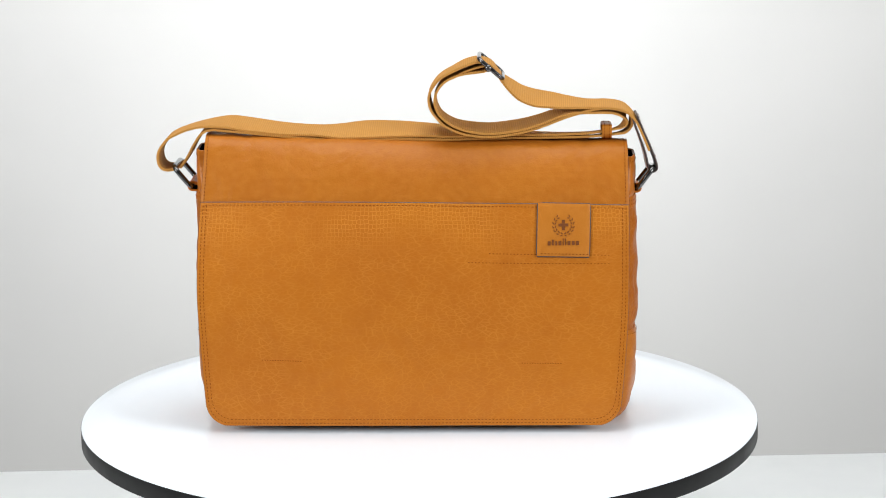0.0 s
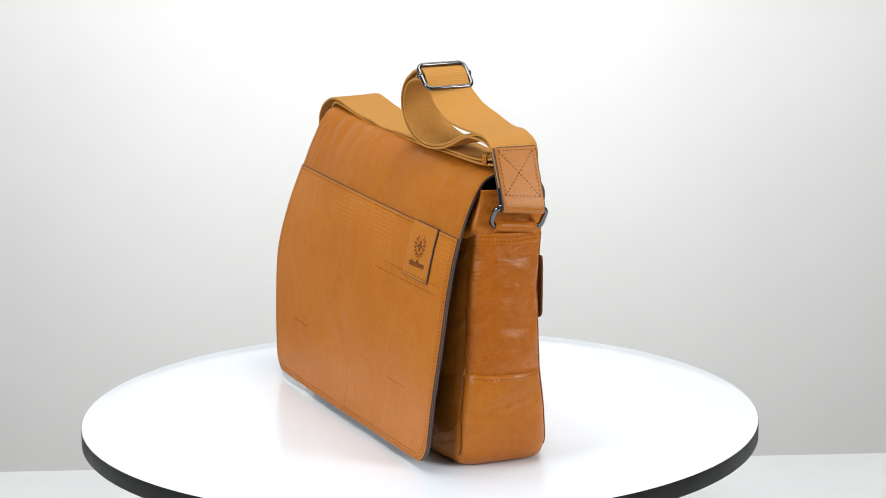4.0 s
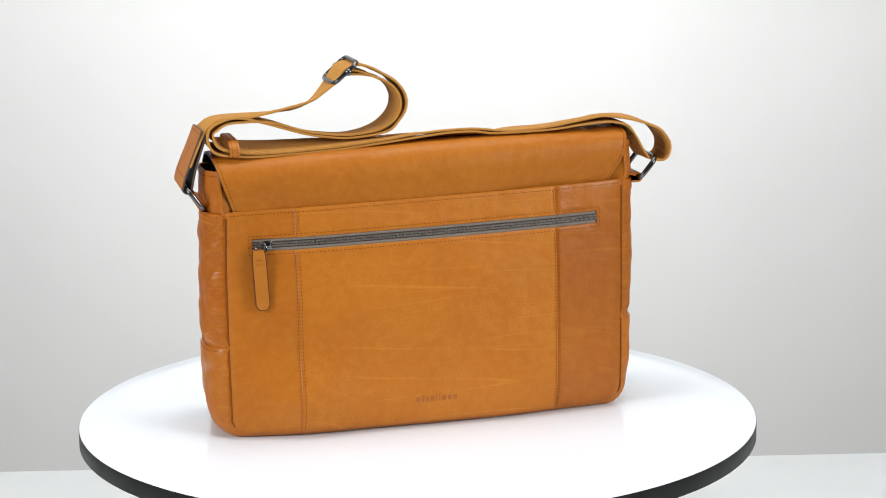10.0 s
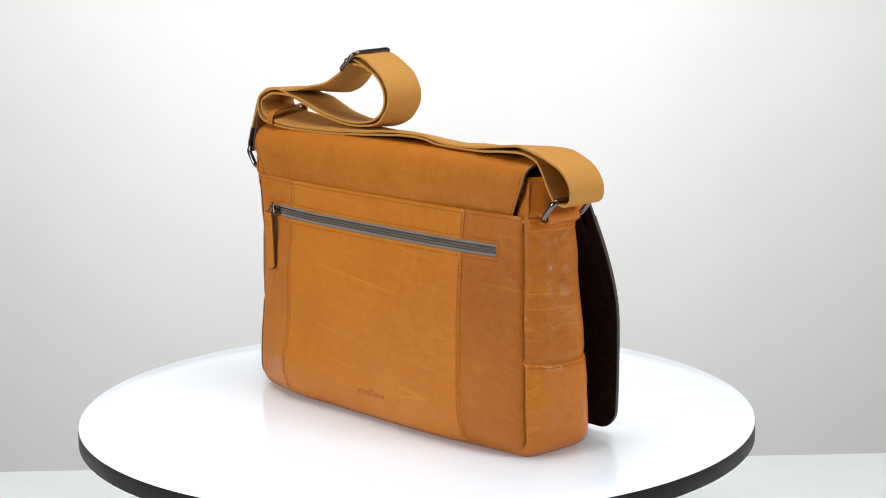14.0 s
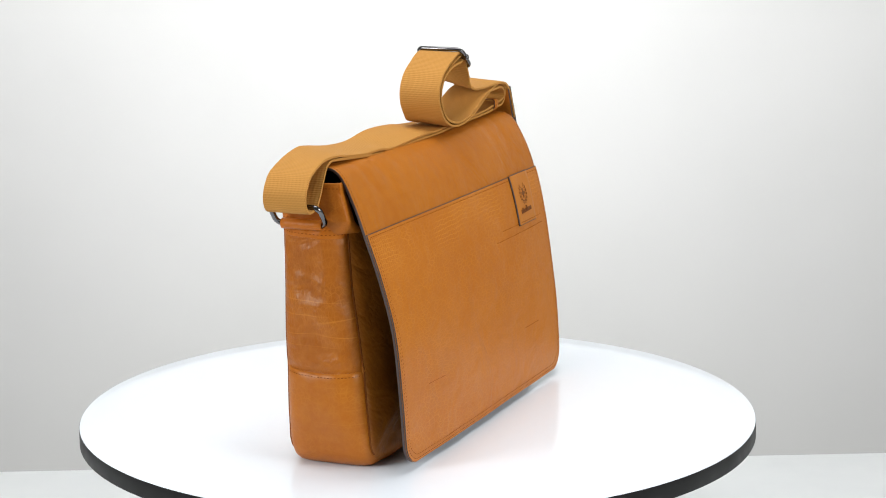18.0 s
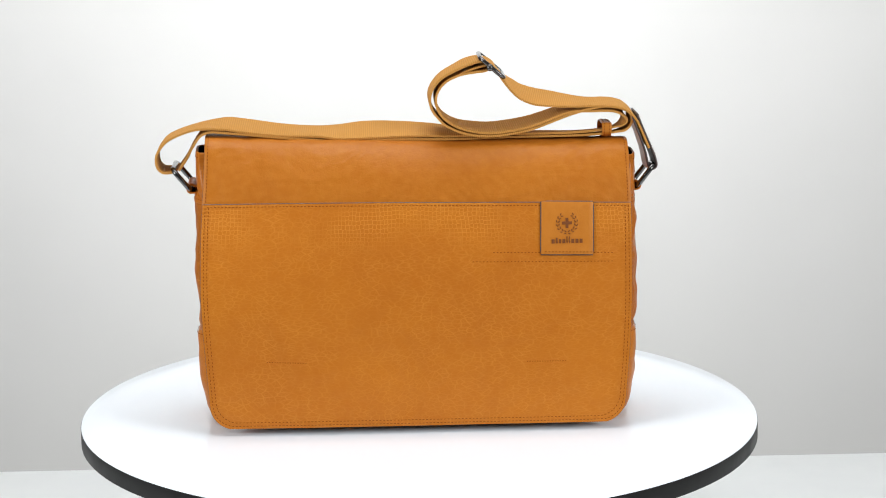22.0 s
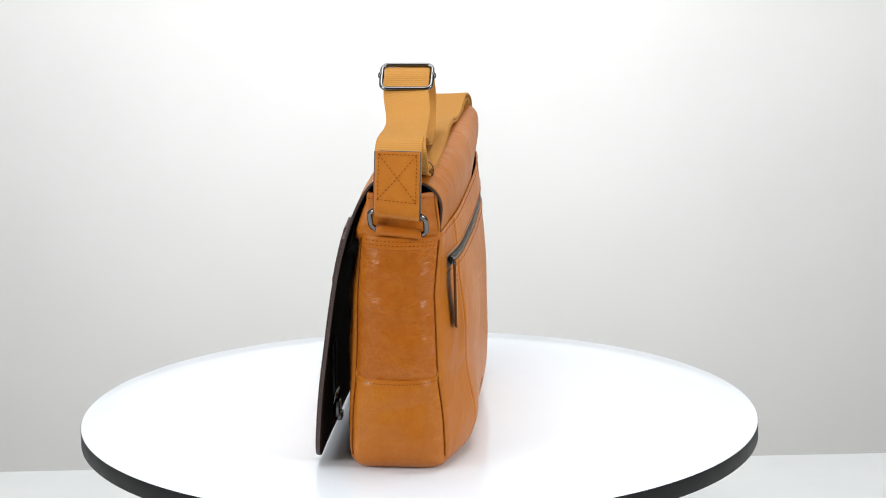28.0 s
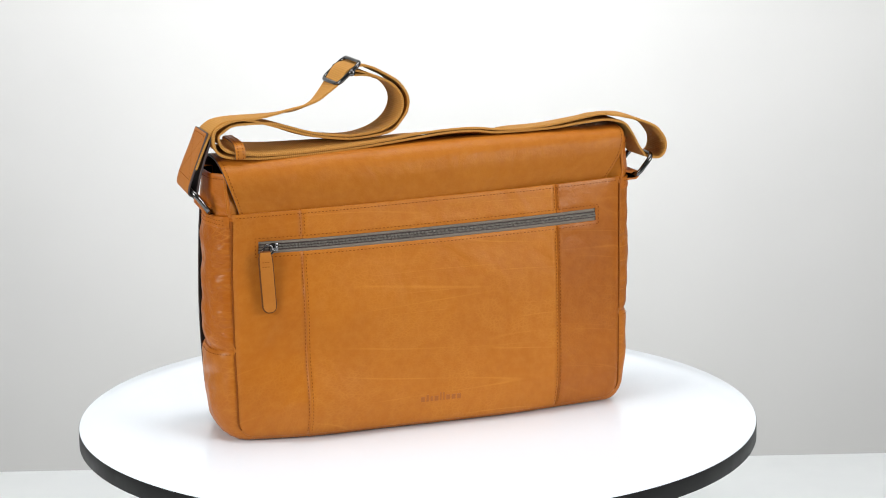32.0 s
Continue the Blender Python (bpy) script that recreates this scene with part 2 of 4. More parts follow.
def part(name, bm, mats, parent=None, label="", smooth=True):
    ob = new(name, finish(bm, name, mats, smooth))
    ob.parent = parent
    if label:
        tagged(ob, label)
    return ob


def box_bm(lo, hi, bevel=0.0, bm=None):
    bm = bm or bmesh.new()
    size = [b - a for a, b in zip(lo, hi)]
    mid = [(a + b) / 2 for a, b in zip(lo, hi)]
    got = bmesh.ops.create_cube(bm, size=1, matrix=Matrix.Translation(mid) @ Matrix.Diagonal((*size, 1)))
    if bevel:
        edges = {e for v in got["verts"] for e in v.link_edges}
        bmesh.ops.bevel(bm, geom=list(edges), offset=bevel, segments=2, affect="EDGES", profile=0.6)
    return bm


def sheet(fn, us, vs, th=0.0, rim=4, keep=None, side=1, full=0.5):
    """A skin through fn(u, v), which are also its UV; with th it is a solid of that thickness with rims that bulge by full times th.
    Material slots: 0 face, 1 rim, 2 inner face."""
    bm = bmesh.new()
    nu, nv = len(us), len(vs)
    P = [[Vector(fn(u, v)) for v in vs] for u in us]
    N = [[None] * nv for _ in us]
    for i in range(nu):
        for j in range(nv):
            a = P[min(i + 1, nu - 1)][j] - P[max(i - 1, 0)][j]
            b = P[i][min(j + 1, nv - 1)] - P[i][max(j - 1, 0)]
            n = a.cross(b)
            N[i][j] = (n.normalized() if n.length > 1e-12 else Vector((0, 0, 1))) * side
    top = [[bm.verts.new(p) for p in col] for col in P]
    uv = bm.loops.layers.uv.verify()

    def quad(a, b, c, d, slot):
        try:
            f = bm.faces.new((a, b, c, d))
            f.material_index = slot
            return f
        except ValueError:
            return None

    low = [[bm.verts.new(P[i][j] - N[i][j] * th) for j in range(nv)] for i in range(nu)] if th else None
    on = lambda i, j: 0 <= i < nu - 1 and 0 <= j < nv - 1 and (keep is None or keep(us[i], us[i + 1], vs[j], vs[j + 1]))
    for i in range(nu - 1):
        for j in range(nv - 1):
            if on(i, j):
                f = quad(top[i][j], top[i + 1][j], top[i + 1][j + 1], top[i][j + 1], 0)
                for loop, (a, b) in zip(f.loops if f else (), ((i, j), (i + 1, j), (i + 1, j + 1), (i, j + 1))):
                    loop[uv].uv = (us[a], vs[b])
                if th:
                    quad(low[i][j], low[i][j + 1], low[i + 1][j + 1], low[i + 1][j], 2)
    if th:
        made = {}

        def arc(i, j, out):
            key = (i, j)
            if key not in made:
                ring = []
                for k in range(1, rim):
                    a = math.pi * k / rim
                    ring.append(bm.verts.new(P[i][j] - N[i][j] * th * (0.5 - 0.5 * math.cos(a)) + out * th * full * math.sin(a)))
                made[key] = [top[i][j], *ring, low[i][j]]
            return made[key]

        for i in range(nu):
            for j in range(nv):
                for (i2, j2, fa, fb) in ((i + 1, j, (i, j), (i, j - 1)), (i, j + 1, (i, j), (i - 1, j))):
                    if i2 >= nu or j2 >= nv or on(*fa) == on(*fb):
                        continue
                    inside = fa if on(*fa) else fb
                    mid = sum((P[inside[0] + a][inside[1] + b] for a in (0, 1) for b in (0, 1)), Vector()) / 4

                    def out(p, q):
                        d = (P[i2][j2] - P[i][j]).normalized()
                        w = P[p][q] - mid
                        w -= d * w.dot(d)
                        w -= N[p][q] * w.dot(N[p][q])
                        return w.normalized() if w.length > 1e-9 else Vector()

                    A, B = arc(i, j, out(i, j)), arc(i2, j2, out(i2, j2))
                    for k in range(rim):
                        quad(A[k], B[k], B[k + 1], A[k + 1], 1)
    return bm


def span(a, b, n):
    return [a + (b - a) * i / n for i in range(n + 1)]


def spline(pts, per=8):
    """Catmull-Rom through points."""
    P = [Vector(p) for p in pts]
    P = [2 * P[0] - P[1], *P, 2 * P[-1] - P[-2]]
    out = []
    for i in range(1, len(P) - 2):
        a, b, c, d = P[i - 1:i + 3]
        for k in range(per):
            t = k / per
            out.append(0.5 * (2 * b + (c - a) * t + (2 * a - 5 * b + 4 * c - d) * t * t + (3 * b - a - 3 * c + d) * t ** 3))
    out.append(P[-2])
    return out


def tube(path, r, closed=False, sides=8, bm=None):
    bm = bm or bmesh.new()
    n = len(path)
    rings = []
    up = Vector((0.13, 0.31, 0.94))
    for i, p in enumerate(path):
        a = path[(i - 1) % n] if closed or i else p
        b = path[(i + 1) % n] if closed or i < n - 1 else p
        t = (b - a).normalized()
        s = t.cross(up)
        if s.length < 0.05:
            s = t.cross(Vector((1, 0, 0)))
        s.normalize()
        up = s.cross(t).normalized()
        rings.append([bm.verts.new(p + (s * math.cos(2 * math.pi * k / sides) + up * math.sin(2 * math.pi * k / sides)) * r) for k in range(sides)])
    last = n if closed else n - 1
    for i in range(last):
        A, B = rings[i], rings[(i + 1) % n]
        shift = 0
        if closed and i == n - 1:
            shift = min(range(sides), key=lambda q: (A[0].co - B[q].co).length)
        for k in range(sides):
            bm.faces.new((A[k], A[(k + 1) % sides], B[(k + 1 + shift) % sides], B[(k + shift) % sides]))
    if not closed:
        bm.faces.new(rings[0][::-1])
        bm.faces.new(rings[-1])
    return bm


def ribbon(path, width, th, bm=None, rolls=None):
    """A webbing strip along path (points of its middle), lying across y. With a lengthwise UV in metres."""
    bm = bm or bmesh.new()
    uv = bm.loops.layers.uv.verify()
    run = 0.0
    rows = []
    h = width / 2
    section = [(-h, 0.0), (-h * 0.985, th * 0.42), (-h * 0.9, th * 0.5), (0, th * 0.5), (h * 0.9, th * 0.5), (h * 0.985, th * 0.42),
               (h, 0.0), (h * 0.985, -th * 0.42), (h * 0.9, -th * 0.5), (0, -th * 0.5), (-h * 0.9, -th * 0.5), (-h * 0.985, -th * 0.42)]
    for i, p in enumerate(path):
        t = (path[min(i + 1, len(path) - 1)] - path[max(i - 1, 0)]).normalized()
        side = Vector((0, 1, 0))
        side = (side - t * side.dot(t)).normalized()
        n = t.cross(side)
        if rolls:
            a = radians(rolls[i])
            side, n = side * math.cos(a) + n * math.sin(a), n * math.cos(a) - side * math.sin(a)
        if i:
            run += (p - path[i - 1]).length
        rows.append((run, [bm.verts.new(p + side * a + n * b) for a, b in section]))
    m = len(section)
    for (ra, A), (rb, B) in zip(rows, rows[1:]):
        for k in range(m):
            q = (k + 1) % m
            f = bm.faces.new((A[k], A[q], B[q], B[k]))
            for loop, (r, s) in zip(f.loops, ((ra, k), (ra, q), (rb, q), (rb, k))):
                loop[uv].uv = (r, section[s][0])
    bm.faces.new(rows[0][1])
    bm.faces.new(rows[-1][1][::-1])
    return bm


def stitches(path, normal, bm=None, pitch=0.0031, length=0.0018, width=0.00055, proud=0.0003):
    """Single thread stitches along a path of points; normal(p) faces out of the leather."""
    bm = bm or bmesh.new()
    walked, nxt = 0.0, pitch * 0.5
    for a, b in zip(path, path[1:]):
        d = (b - a).length
        if d < 1e-9:
            continue
        t = (b - a) / d
        while nxt <= walked + d:
            p = a + t * (nxt - walked)
            n = normal(p)
            s = n.cross(t).normalized()
            ring = []
            for e, w, h in ((-0.5, 0.25, -0.3), (-0.3, 0.5, 0.8), (0.3, 0.5, 0.8), (0.5, 0.25, -0.3)):
                c = p + t * (length * e)
                ring.append([bm.verts.new(c + s * width * w + n * proud * h), bm.verts.new(c - s * width * w + n * proud * h)])
            for (q, r), (q2, r2) in zip(ring, ring[1:]):
                bm.faces.new((q, r, r2, q2))
            nxt += pitch
        walked += d
    return bm


# ---------------------------------------------------------------- the studio
TABLE_Z = -0.15
box = box_bm((-2.6, -3.4, -0.97), (2.6, 2.6, -0.90))
tagged(part("floor", box, boards, smooth=False), "grey painted studio floor under the table", "floor", kind="structure")
for nm, lo, hi in (("wall_north", (-2.6, 2.5, -0.9), (2.6, 2.6, 2.6)), ("wall_south", (-2.6, -3.4, -0.9), (2.6, -3.3, 2.6)),
                   ("wall_west", (-2.6, -3.3, -0.9), (-2.5, 2.5, 2.6)), ("wall_east", (2.5, -3.3, -0.9), (2.6, 2.5, 2.6))):
    tagged(part(nm, box_bm(lo, hi), plaster, smooth=False), "plain off-white studio wall", "wall", kind="structure")
tagged(part("ceiling", box_bm((-2.6, -3.4, 2.6), (2.6, 2.6, 2.7)), plaster, smooth=False), "plain off-white studio ceiling", "ceiling", kind="structure")


def backdrop_point(u, v):
    """White paper that hangs and curves out over the floor."""
    r = 0.22
    drop = 2.85
    if v < drop:
        return (u, 1.80, 2.2 - v)
    a = min((v - drop) / r, math.pi / 2)
    flat = max(0.0, v - drop - r * math.pi / 2)
    return (u, 1.80 - r * (1 - math.cos(a)) - flat, 2.2 - drop - r * math.sin(a))


bm = sheet(backdrop_point, span(-1.9, 1.9, 4), span(0, 3.2, 64), 0.003, rim=2)
tagged(part("backdrop", bm, paper), "seamless white paper backdrop hanging behind the table", "backdrop", kind="structure")

# table
photo_table = tagged(new("photo_table"), "white laminate table under the turntable", "table")
photo_table.matrix_world = pose(0, 0, TABLE_Z, 0, 0, 1.55)
part("tabletop", box_bm((-0.9, -0.75, -0.03), (0.9, 0.339, 0.0), 0.003), table_white, photo_table)
for x in (-0.85, 0.85):
    for y in (-0.70, 0.285):
        bm = box_bm((-0.025, -0.025, -0.72), (0.025, 0.025, 0.0), 0.004)
        leg = part("leg", bm, table_white, photo_table)
        leg.location = (x, y, -0.03)


def lathe(profile, n=128, mid=Vector()):
    bm = bmesh.new()
    rings = []
    for r, z in profile:
        if r < 1e-6:
            rings.append([bm.verts.new((mid.x, mid.y, z))])
        else:
            rings.append([bm.verts.new((mid.x + r * math.cos(2 * math.pi * k / n), mid.y + r * math.sin(2 * math.pi * k / n), z)) for k in range(n)])
    for A, B in zip(rings, rings[1:]):
        for k in range(n):
            q = (k + 1) % n
            vs = [A[k % len(A)], A[q % len(A)], B[q % len(B)], B[k % len(B)]]
            vs = list(dict.fromkeys(vs))
            bm.faces.new(vs)
    return bm


R, RIM = 0.30, 0.0158
turntable = tagged(new("turntable"), "round white turntable with a black edge on the table", "turntable")
part("top_plate", lathe([(0, 0), (R - 0.03, 0), (R - 0.0012, 0), (R - 0.0004, -0.0005), (R - 0.0003, -0.0009), (0, -0.0009)], 192, OFF), disc_white, turntable,
     "glossy white laminate disc")
part("edge_band", lathe([(R - 0.0006, -0.0009), (R, -0.0013), (R, -RIM + 0.0006), (R - 0.0006, -RIM), (0, -RIM)], 192, OFF), rim_black, turntable, "satin black edge band")
base = tagged(new("motor_plinth"), "dark round motor plinth under the turntable", "plinth")
base.matrix_world = pose(AXLE.x, AXLE.y, TABLE_Z)
part("housing", lathe([(0, 0), (0.13, 0), (0.14, 0.006), (0.14, 0.09), (0.13, 0.10), (0.03, 0.10), (0.03, 0.1352), (0, 0.1352)], 64), rim_black, base)

# ---------------------------------------------------------------- the bag
bag = tagged(new("messenger_bag"), "tan leather messenger bag with webbing shoulder strap on the turntable", "bag")
bag.matrix_world = pose(AXLE.x, AXLE.y, 0.0005, 0, 0, YAW)


def lean(p, slope=0.075):
    """The bag stands a little lower on one side."""
    x, y, z = p
    return Vector((x, y, z * (1 - slope * x)))


def smoothstep(a, b, x):
    t = max(0.0, min(1.0, (x - a) / (b - a)))
    return t * t * (3 - 2 * t)


HALF, TOP, FOOT, BEND = 0.180, 0.2012, 0.0045, 0.014
SLUMP = 0.12         # slope of the back, which sags more than the front


def half_width(z):
    """Half the width of the front and back panels at height z."""
    h = z - FOOT
    if h >= BEND:
        return HALF
    h = max(h, 0.0)
    return HALF - BEND + math.sqrt(max(0.0, BEND ** 2 - (BEND - h) ** 2))


def seam_depth(zs, left, right, x, z):
    """Depth of a side seam at height z, from its left to its right end."""
    w = max(0.0, min(1.0, 0.5 + 0.5 * x / HALF))
    return float(np.interp(z, zs, left)) * (1 - w) + float(np.interp(z, zs, right)) * w


SEAM_Z = (0.000, 0.020, 0.045, 0.060, 0.075, 0.110, 0.150, 0.200)
BACK_L = (0.0370, 0.0405, 0.0412, 0.0410, 0.0408, 0.0415, 0.0415, 0.0410)
BACK_R = (0.0388, 0.0398, 0.0384, 0.0368, 0.0350, 0.0338, 0.0322, 0.0370)
FRONT_L = (-0.0382, -0.0355, -0.0334, -0.0322, -0.0311, -0.0270, -0.0214, -0.0182)
FRONT_R = (-0.0392, -0.0396, -0.0388, -0.0376, -0.0358, -0.0340, -0.0330, -0.0290)


def back_y(x, z):
    c = 1 - min(1.0, abs(x) / HALF) ** (2.4 if x > 0 else 3.2)
    full = 0.0475 + 0.009 * smoothstep(0.21, 0.10, z) - 0.004 * smoothstep(0.03, 0.0, z)
    side = seam_depth(SEAM_Z, BACK_L, BACK_R, x, z)
    meet = 0.0012 * smoothstep(0.186, 0.2012, z) * min(1.0, c * 3)
    swell = 0.0088 * math.exp(-((x - 0.110) / 0.042) ** 2 - ((z - 0.030) / 0.034) ** 2) + 0.0034 * math.exp(-((x - 0.105) / 0.050) ** 2 - ((z - 0.110) / 0.050) ** 2)
    swell -= 0.0045 * math.exp(-((x + 0.120) / 0.050) ** 2 - (z / 0.024) ** 2)
    return side * (1 - c) + (full - 0.011 * x) * c - meet + swell * min(1.0, 3 * c) + 0.0008 * noise.noise((x * 16, 3.1, z * 16))


def front_y(x, z):
    c = 1 - min(1.0, abs(x) / HALF) ** 5
    belly = smoothstep(0.15, 0.06, z) * smoothstep(-0.01, 0.03, z)
    flat = -0.0338 - 0.0015 * smoothstep(0.1, 0.0, z) - 0.004 * smoothstep(0.02, 0.0, z) + 0.006 * smoothstep(0.15, 0.2, z) - 0.016 * x
    full = 0.003 + 0.006 * smoothstep(0.20, 0.15, z) * smoothstep(-0.01, 0.04, z) + 0.001 * belly
    side = seam_depth(SEAM_Z, FRONT_L, FRONT_R, x, z)
    return side * (1 - c) + (flat - full) * c + (0.0022 * noise.noise((x * 22, 1.7, z * 22)) + 0.0016 * noise.noise((x * 60, 5.7, z * 45))) * min(1.0, 1.6 * c)


def panel_x(u, z):
    """Place across a panel; only its outer stretch follows the rounded corners."""
    a = abs(u)
    if a > 0.14:
        a = 0.14 + (a - 0.14) * (half_width(z) - 0.0024 - 0.14) / (HALF - 0.14)
    return math.copysign(a, u)


def seam_roll(d):
    """How far the leather rolls in towards a seam at distance d."""
    return 0.0026 * max(0.0, 1 - d / 0.008) ** 2


def border(x, z):
    w = half_width(z) - 0.0024
    return min(w - abs(x), (z - FOOT) * 0.9 + 0.0006)


ZIP_L, ZIP_R, ZIP_LO, ZIP_HI = 0.1576, -0.1533, 0.1656, 0.1778
SEAM_A, SEAM_B = 0.1182, -0.1130


def back_panel(u, z):
    x = panel_x(u, z)
    y = back_y(x, z) - seam_roll(border(x, z))
    for s in (SEAM_A, SEAM_B):
        y -= 0.0006 * math.exp(-((u - s) / 0.0010) ** 2)
        y += 0.0005 * math.exp(-((abs(u - s) - 0.0045) / 0.003) ** 2)
    gap = max(ZIP_R - u, u - ZIP_L, ZIP_LO - z, z - ZIP_HI)
    y += 0.0007 * math.exp(-(max(gap, 0.0) / 0.004) ** 2)
    return lean((x, y, z), SLUMP)


def ticks(lo, hi, step, extra=()):
    n = max(1, round((hi - lo) / step))
    got = sorted({round(v, 5) for v in [*span(lo, hi, n), *[e for e in extra if lo <= e <= hi]]})
    out = [got[0]]
    for v in got[1:]:
        if v - out[-1] < 0.0004:
            if v in extra:
                out[-1] = v
            continue
        out.append(v)
    return out


near = [s + d for s in (SEAM_A, SEAM_B) for d in (-0.006, -0.004, -0.0024, -0.0015, -0.0007, 0.0, 0.0007, 0.0015, 0.0024, 0.004, 0.006)]
us_all = ticks(-HALF, HALF, 0.006, [*near, ZIP_L, ZIP_R, -HALF + 0.002, HALF - 0.002, -HALF + 0.004, HALF - 0.004])
vs_all = ticks(FOOT, TOP, 0.006, [ZIP_LO, ZIP_HI, FOOT + 0.001, FOOT + 0.002, FOOT + 0.004, FOOT + 0.009])


def no_zip(a, b, c, d):
    return not (a >= ZIP_R - 1e-4 and b <= ZIP_L + 1e-4 and c >= ZIP_LO - 1e-4 and d <= ZIP_HI + 1e-4)


for nm, lo, hi, mat, lab in (("back_centre_panel", SEAM_B, SEAM_A, back_hide, "scarred tan leather back panel"),
                             ("back_side_panel", SEAM_A, HALF, base_hide, "tan leather back side panel"),
                             ("back_side_panel", -HALF, SEAM_B, dark_hide, "reddish tan leather panel")):
    us = [u for u in us_all if lo - 1e-5 <= u <= hi + 1e-5]
    part(nm, sheet(back_panel, us, vs_all, 0.0016, keep=no_zip, side=-1), [mat, mat, lining], bag, lab)


def front_panel(u, z):
    x = panel_x(u, z)
    return lean((x, front_y(x, z) + seam_roll(border(x, z)), z))


part("front_panel", sheet(front_panel, ticks(-HALF, HALF, 0.004, [-HALF + 0.002, HALF - 0.002]), ticks(FOOT, 0.197, 0.004, [FOOT + 0.001, FOOT + 0.002]), 0.0016),
     [front_hide, front_hide, lining], bag, "creased tan leather front under the flap")


# the gusset runs down one side, under the bag and up the other
def outline(s):
    """Point (x, z) and outward direction of the seam line, s in metres from the middle of the bottom."""
    flat = HALF - BEND
    a = abs(s)
    sign = 1 if s >= 0 else -1
    if a <= flat:
        return sign * a, FOOT, Vector((0, 0, -1))
    k = (a - flat) / BEND
    if k <= math.pi / 2:
        return sign * (flat + BEND * math.sin(k)), FOOT + BEND * (1 - math.cos(k)), Vector((sign * math.sin(k), 0, -math.cos(k)))
    return sign * HALF, FOOT + BEND + (a - flat - BEND * math.pi / 2), Vector((sign, 0, 0))


def s_of(z):
    return HALF - BEND + BEND * math.pi / 2 + (z - FOOT - BEND)


def gusset(s, v, extra=0.0):
    x, z, n = outline(s)
    yf, yb = front_y(x, z) + 0.0015, back_y(x, z) - 0.0015
    side = abs(n.x)
    rise = 1 - abs(2 * v - 1) ** (3.2 + 6 * (1 - side))
    puff = (0.0042 + (0.0085 + 0.0012 * smoothstep(0.08, 0.12, z) - 0.0022 * smoothstep(0.165, 0.195, z)) * side * (0.2 + 0.8 * smoothstep(-0.005, 0.060, z))) * rise
    crumple = noise.noise((z * 34 + 9 * (s > 0), v * 2.6, 2.0)) + 0.45 * noise.noise((z * 70, v * 6 + z * 30, 5.0 + (s > 0)))
    puff += 0.0028 * crumple * rise * side * smoothstep(0.0, 0.04, z)
    if s > 0:
        puff += rise * side * (0.0042 * math.exp(-((z - 0.026) / 0.016) ** 2 - ((v - 0.80) / 0.24) ** 2) - 0.0024 * math.exp(-((z - 0.054 - 0.016 * (v - 0.5)) / 0.0055) ** 2) * smoothstep(0.1, 0.5, v))
    pinch = 0.0016 * math.exp(-((z - 0.0815) / 0.003) ** 2) * side
    tuck = 0.0040 * max(0.0, 1 - min(v, 1 - v) / 0.06) ** 2
    p = Vector((x, yf + (yb - yf) * v, z)) + n * (puff - pinch - tuck + extra)
    p = lean(p, 0.075 + (SLUMP - 0.075) * v)
    p.z = max(p.z, 0.0)
    return p


def seam_z(v):
    return 0.0796 + 0.0015 * (2 * v - 1) ** 2


vs_g = [0, 0.02, 0.05, *span(0.1, 0.9, 16), 0.95, 0.98, 1]
for sg in (1, -1):
    part("side_panel", sheet(lambda u, v: gusset(sg * s_of(seam_z(v) - 0.004 + (0.1985 - seam_z(v) + 0.004) * u), v), span(0, 1, 44), vs_g, 0.0016, side=-sg),
         [glossy_hide if sg > 0 else crackled_hide] * 2 + [lining], bag, "glossy crinkled tan leather side" if sg > 0 else "crackled tan leather side")
part("base_panel", sheet(lambda u, v: gusset(u * s_of(seam_z(v)), v, 0.0010 * min(1.0, 12 * min(v, 1 - v))), [*span(-1, -0.55, 26), *span(-0.5, 0.5, 24), *span(0.55, 1, 26)], vs_g, 0.0010, side=-1, full=0.2),
     [corner_hide, corner_hide, lining], bag, "smoother tan leather base wrapping the corners")

# hems of the side panels and the narrower upper gussets behind them
GY = {1: (-0.0285, 0.0368), -1: (-0.0225, 0.0398)}


def upper_gusset(sg, v, z):
    """v from 0 to 1 across the side; before it the leather runs on under the flap, past it it turns in under the lid."""
    y0, y1 = GY[sg]
    squeeze = smoothstep(0.195, 0.236, z)
    free = smoothstep(0.194, 0.205, z)
    y0, y1 = y0 + 0.001 + 0.006 * squeeze, y1 - 0.003 * squeeze - 0.003 * (1 - free)
    w = max(0.0, min(1.0, v))
    x = 0.1765 + 0.0110 * free + (0.0120 - 0.0080 * free) * (1 - (2 * w - 1) ** 4) + 0.0012 * noise.noise((w * 4, z * 60, sg * 3.0))
    x -= 0.0065 * free * smoothstep(0.72, 1.0, w)
    y = y0 + (y1 - y0) * w
    if v > 1:
        x -= (v - 1) * 0.030
        y -= 0.0080 * (v - 1)
    if v < 0:
        edge = float(np.interp(z, (0.190, 0.205, 0.222, 0.2345), (-0.0350, -0.0315, -0.0255, -0.0195) if sg > 0 else (-0.0255, -0.0235, -0.0185, -0.0135)))
        y = y + (min(edge, y) - y) * (-v)
        x -= 0.0090 * v * v
    return lean((sg * x, y, z))


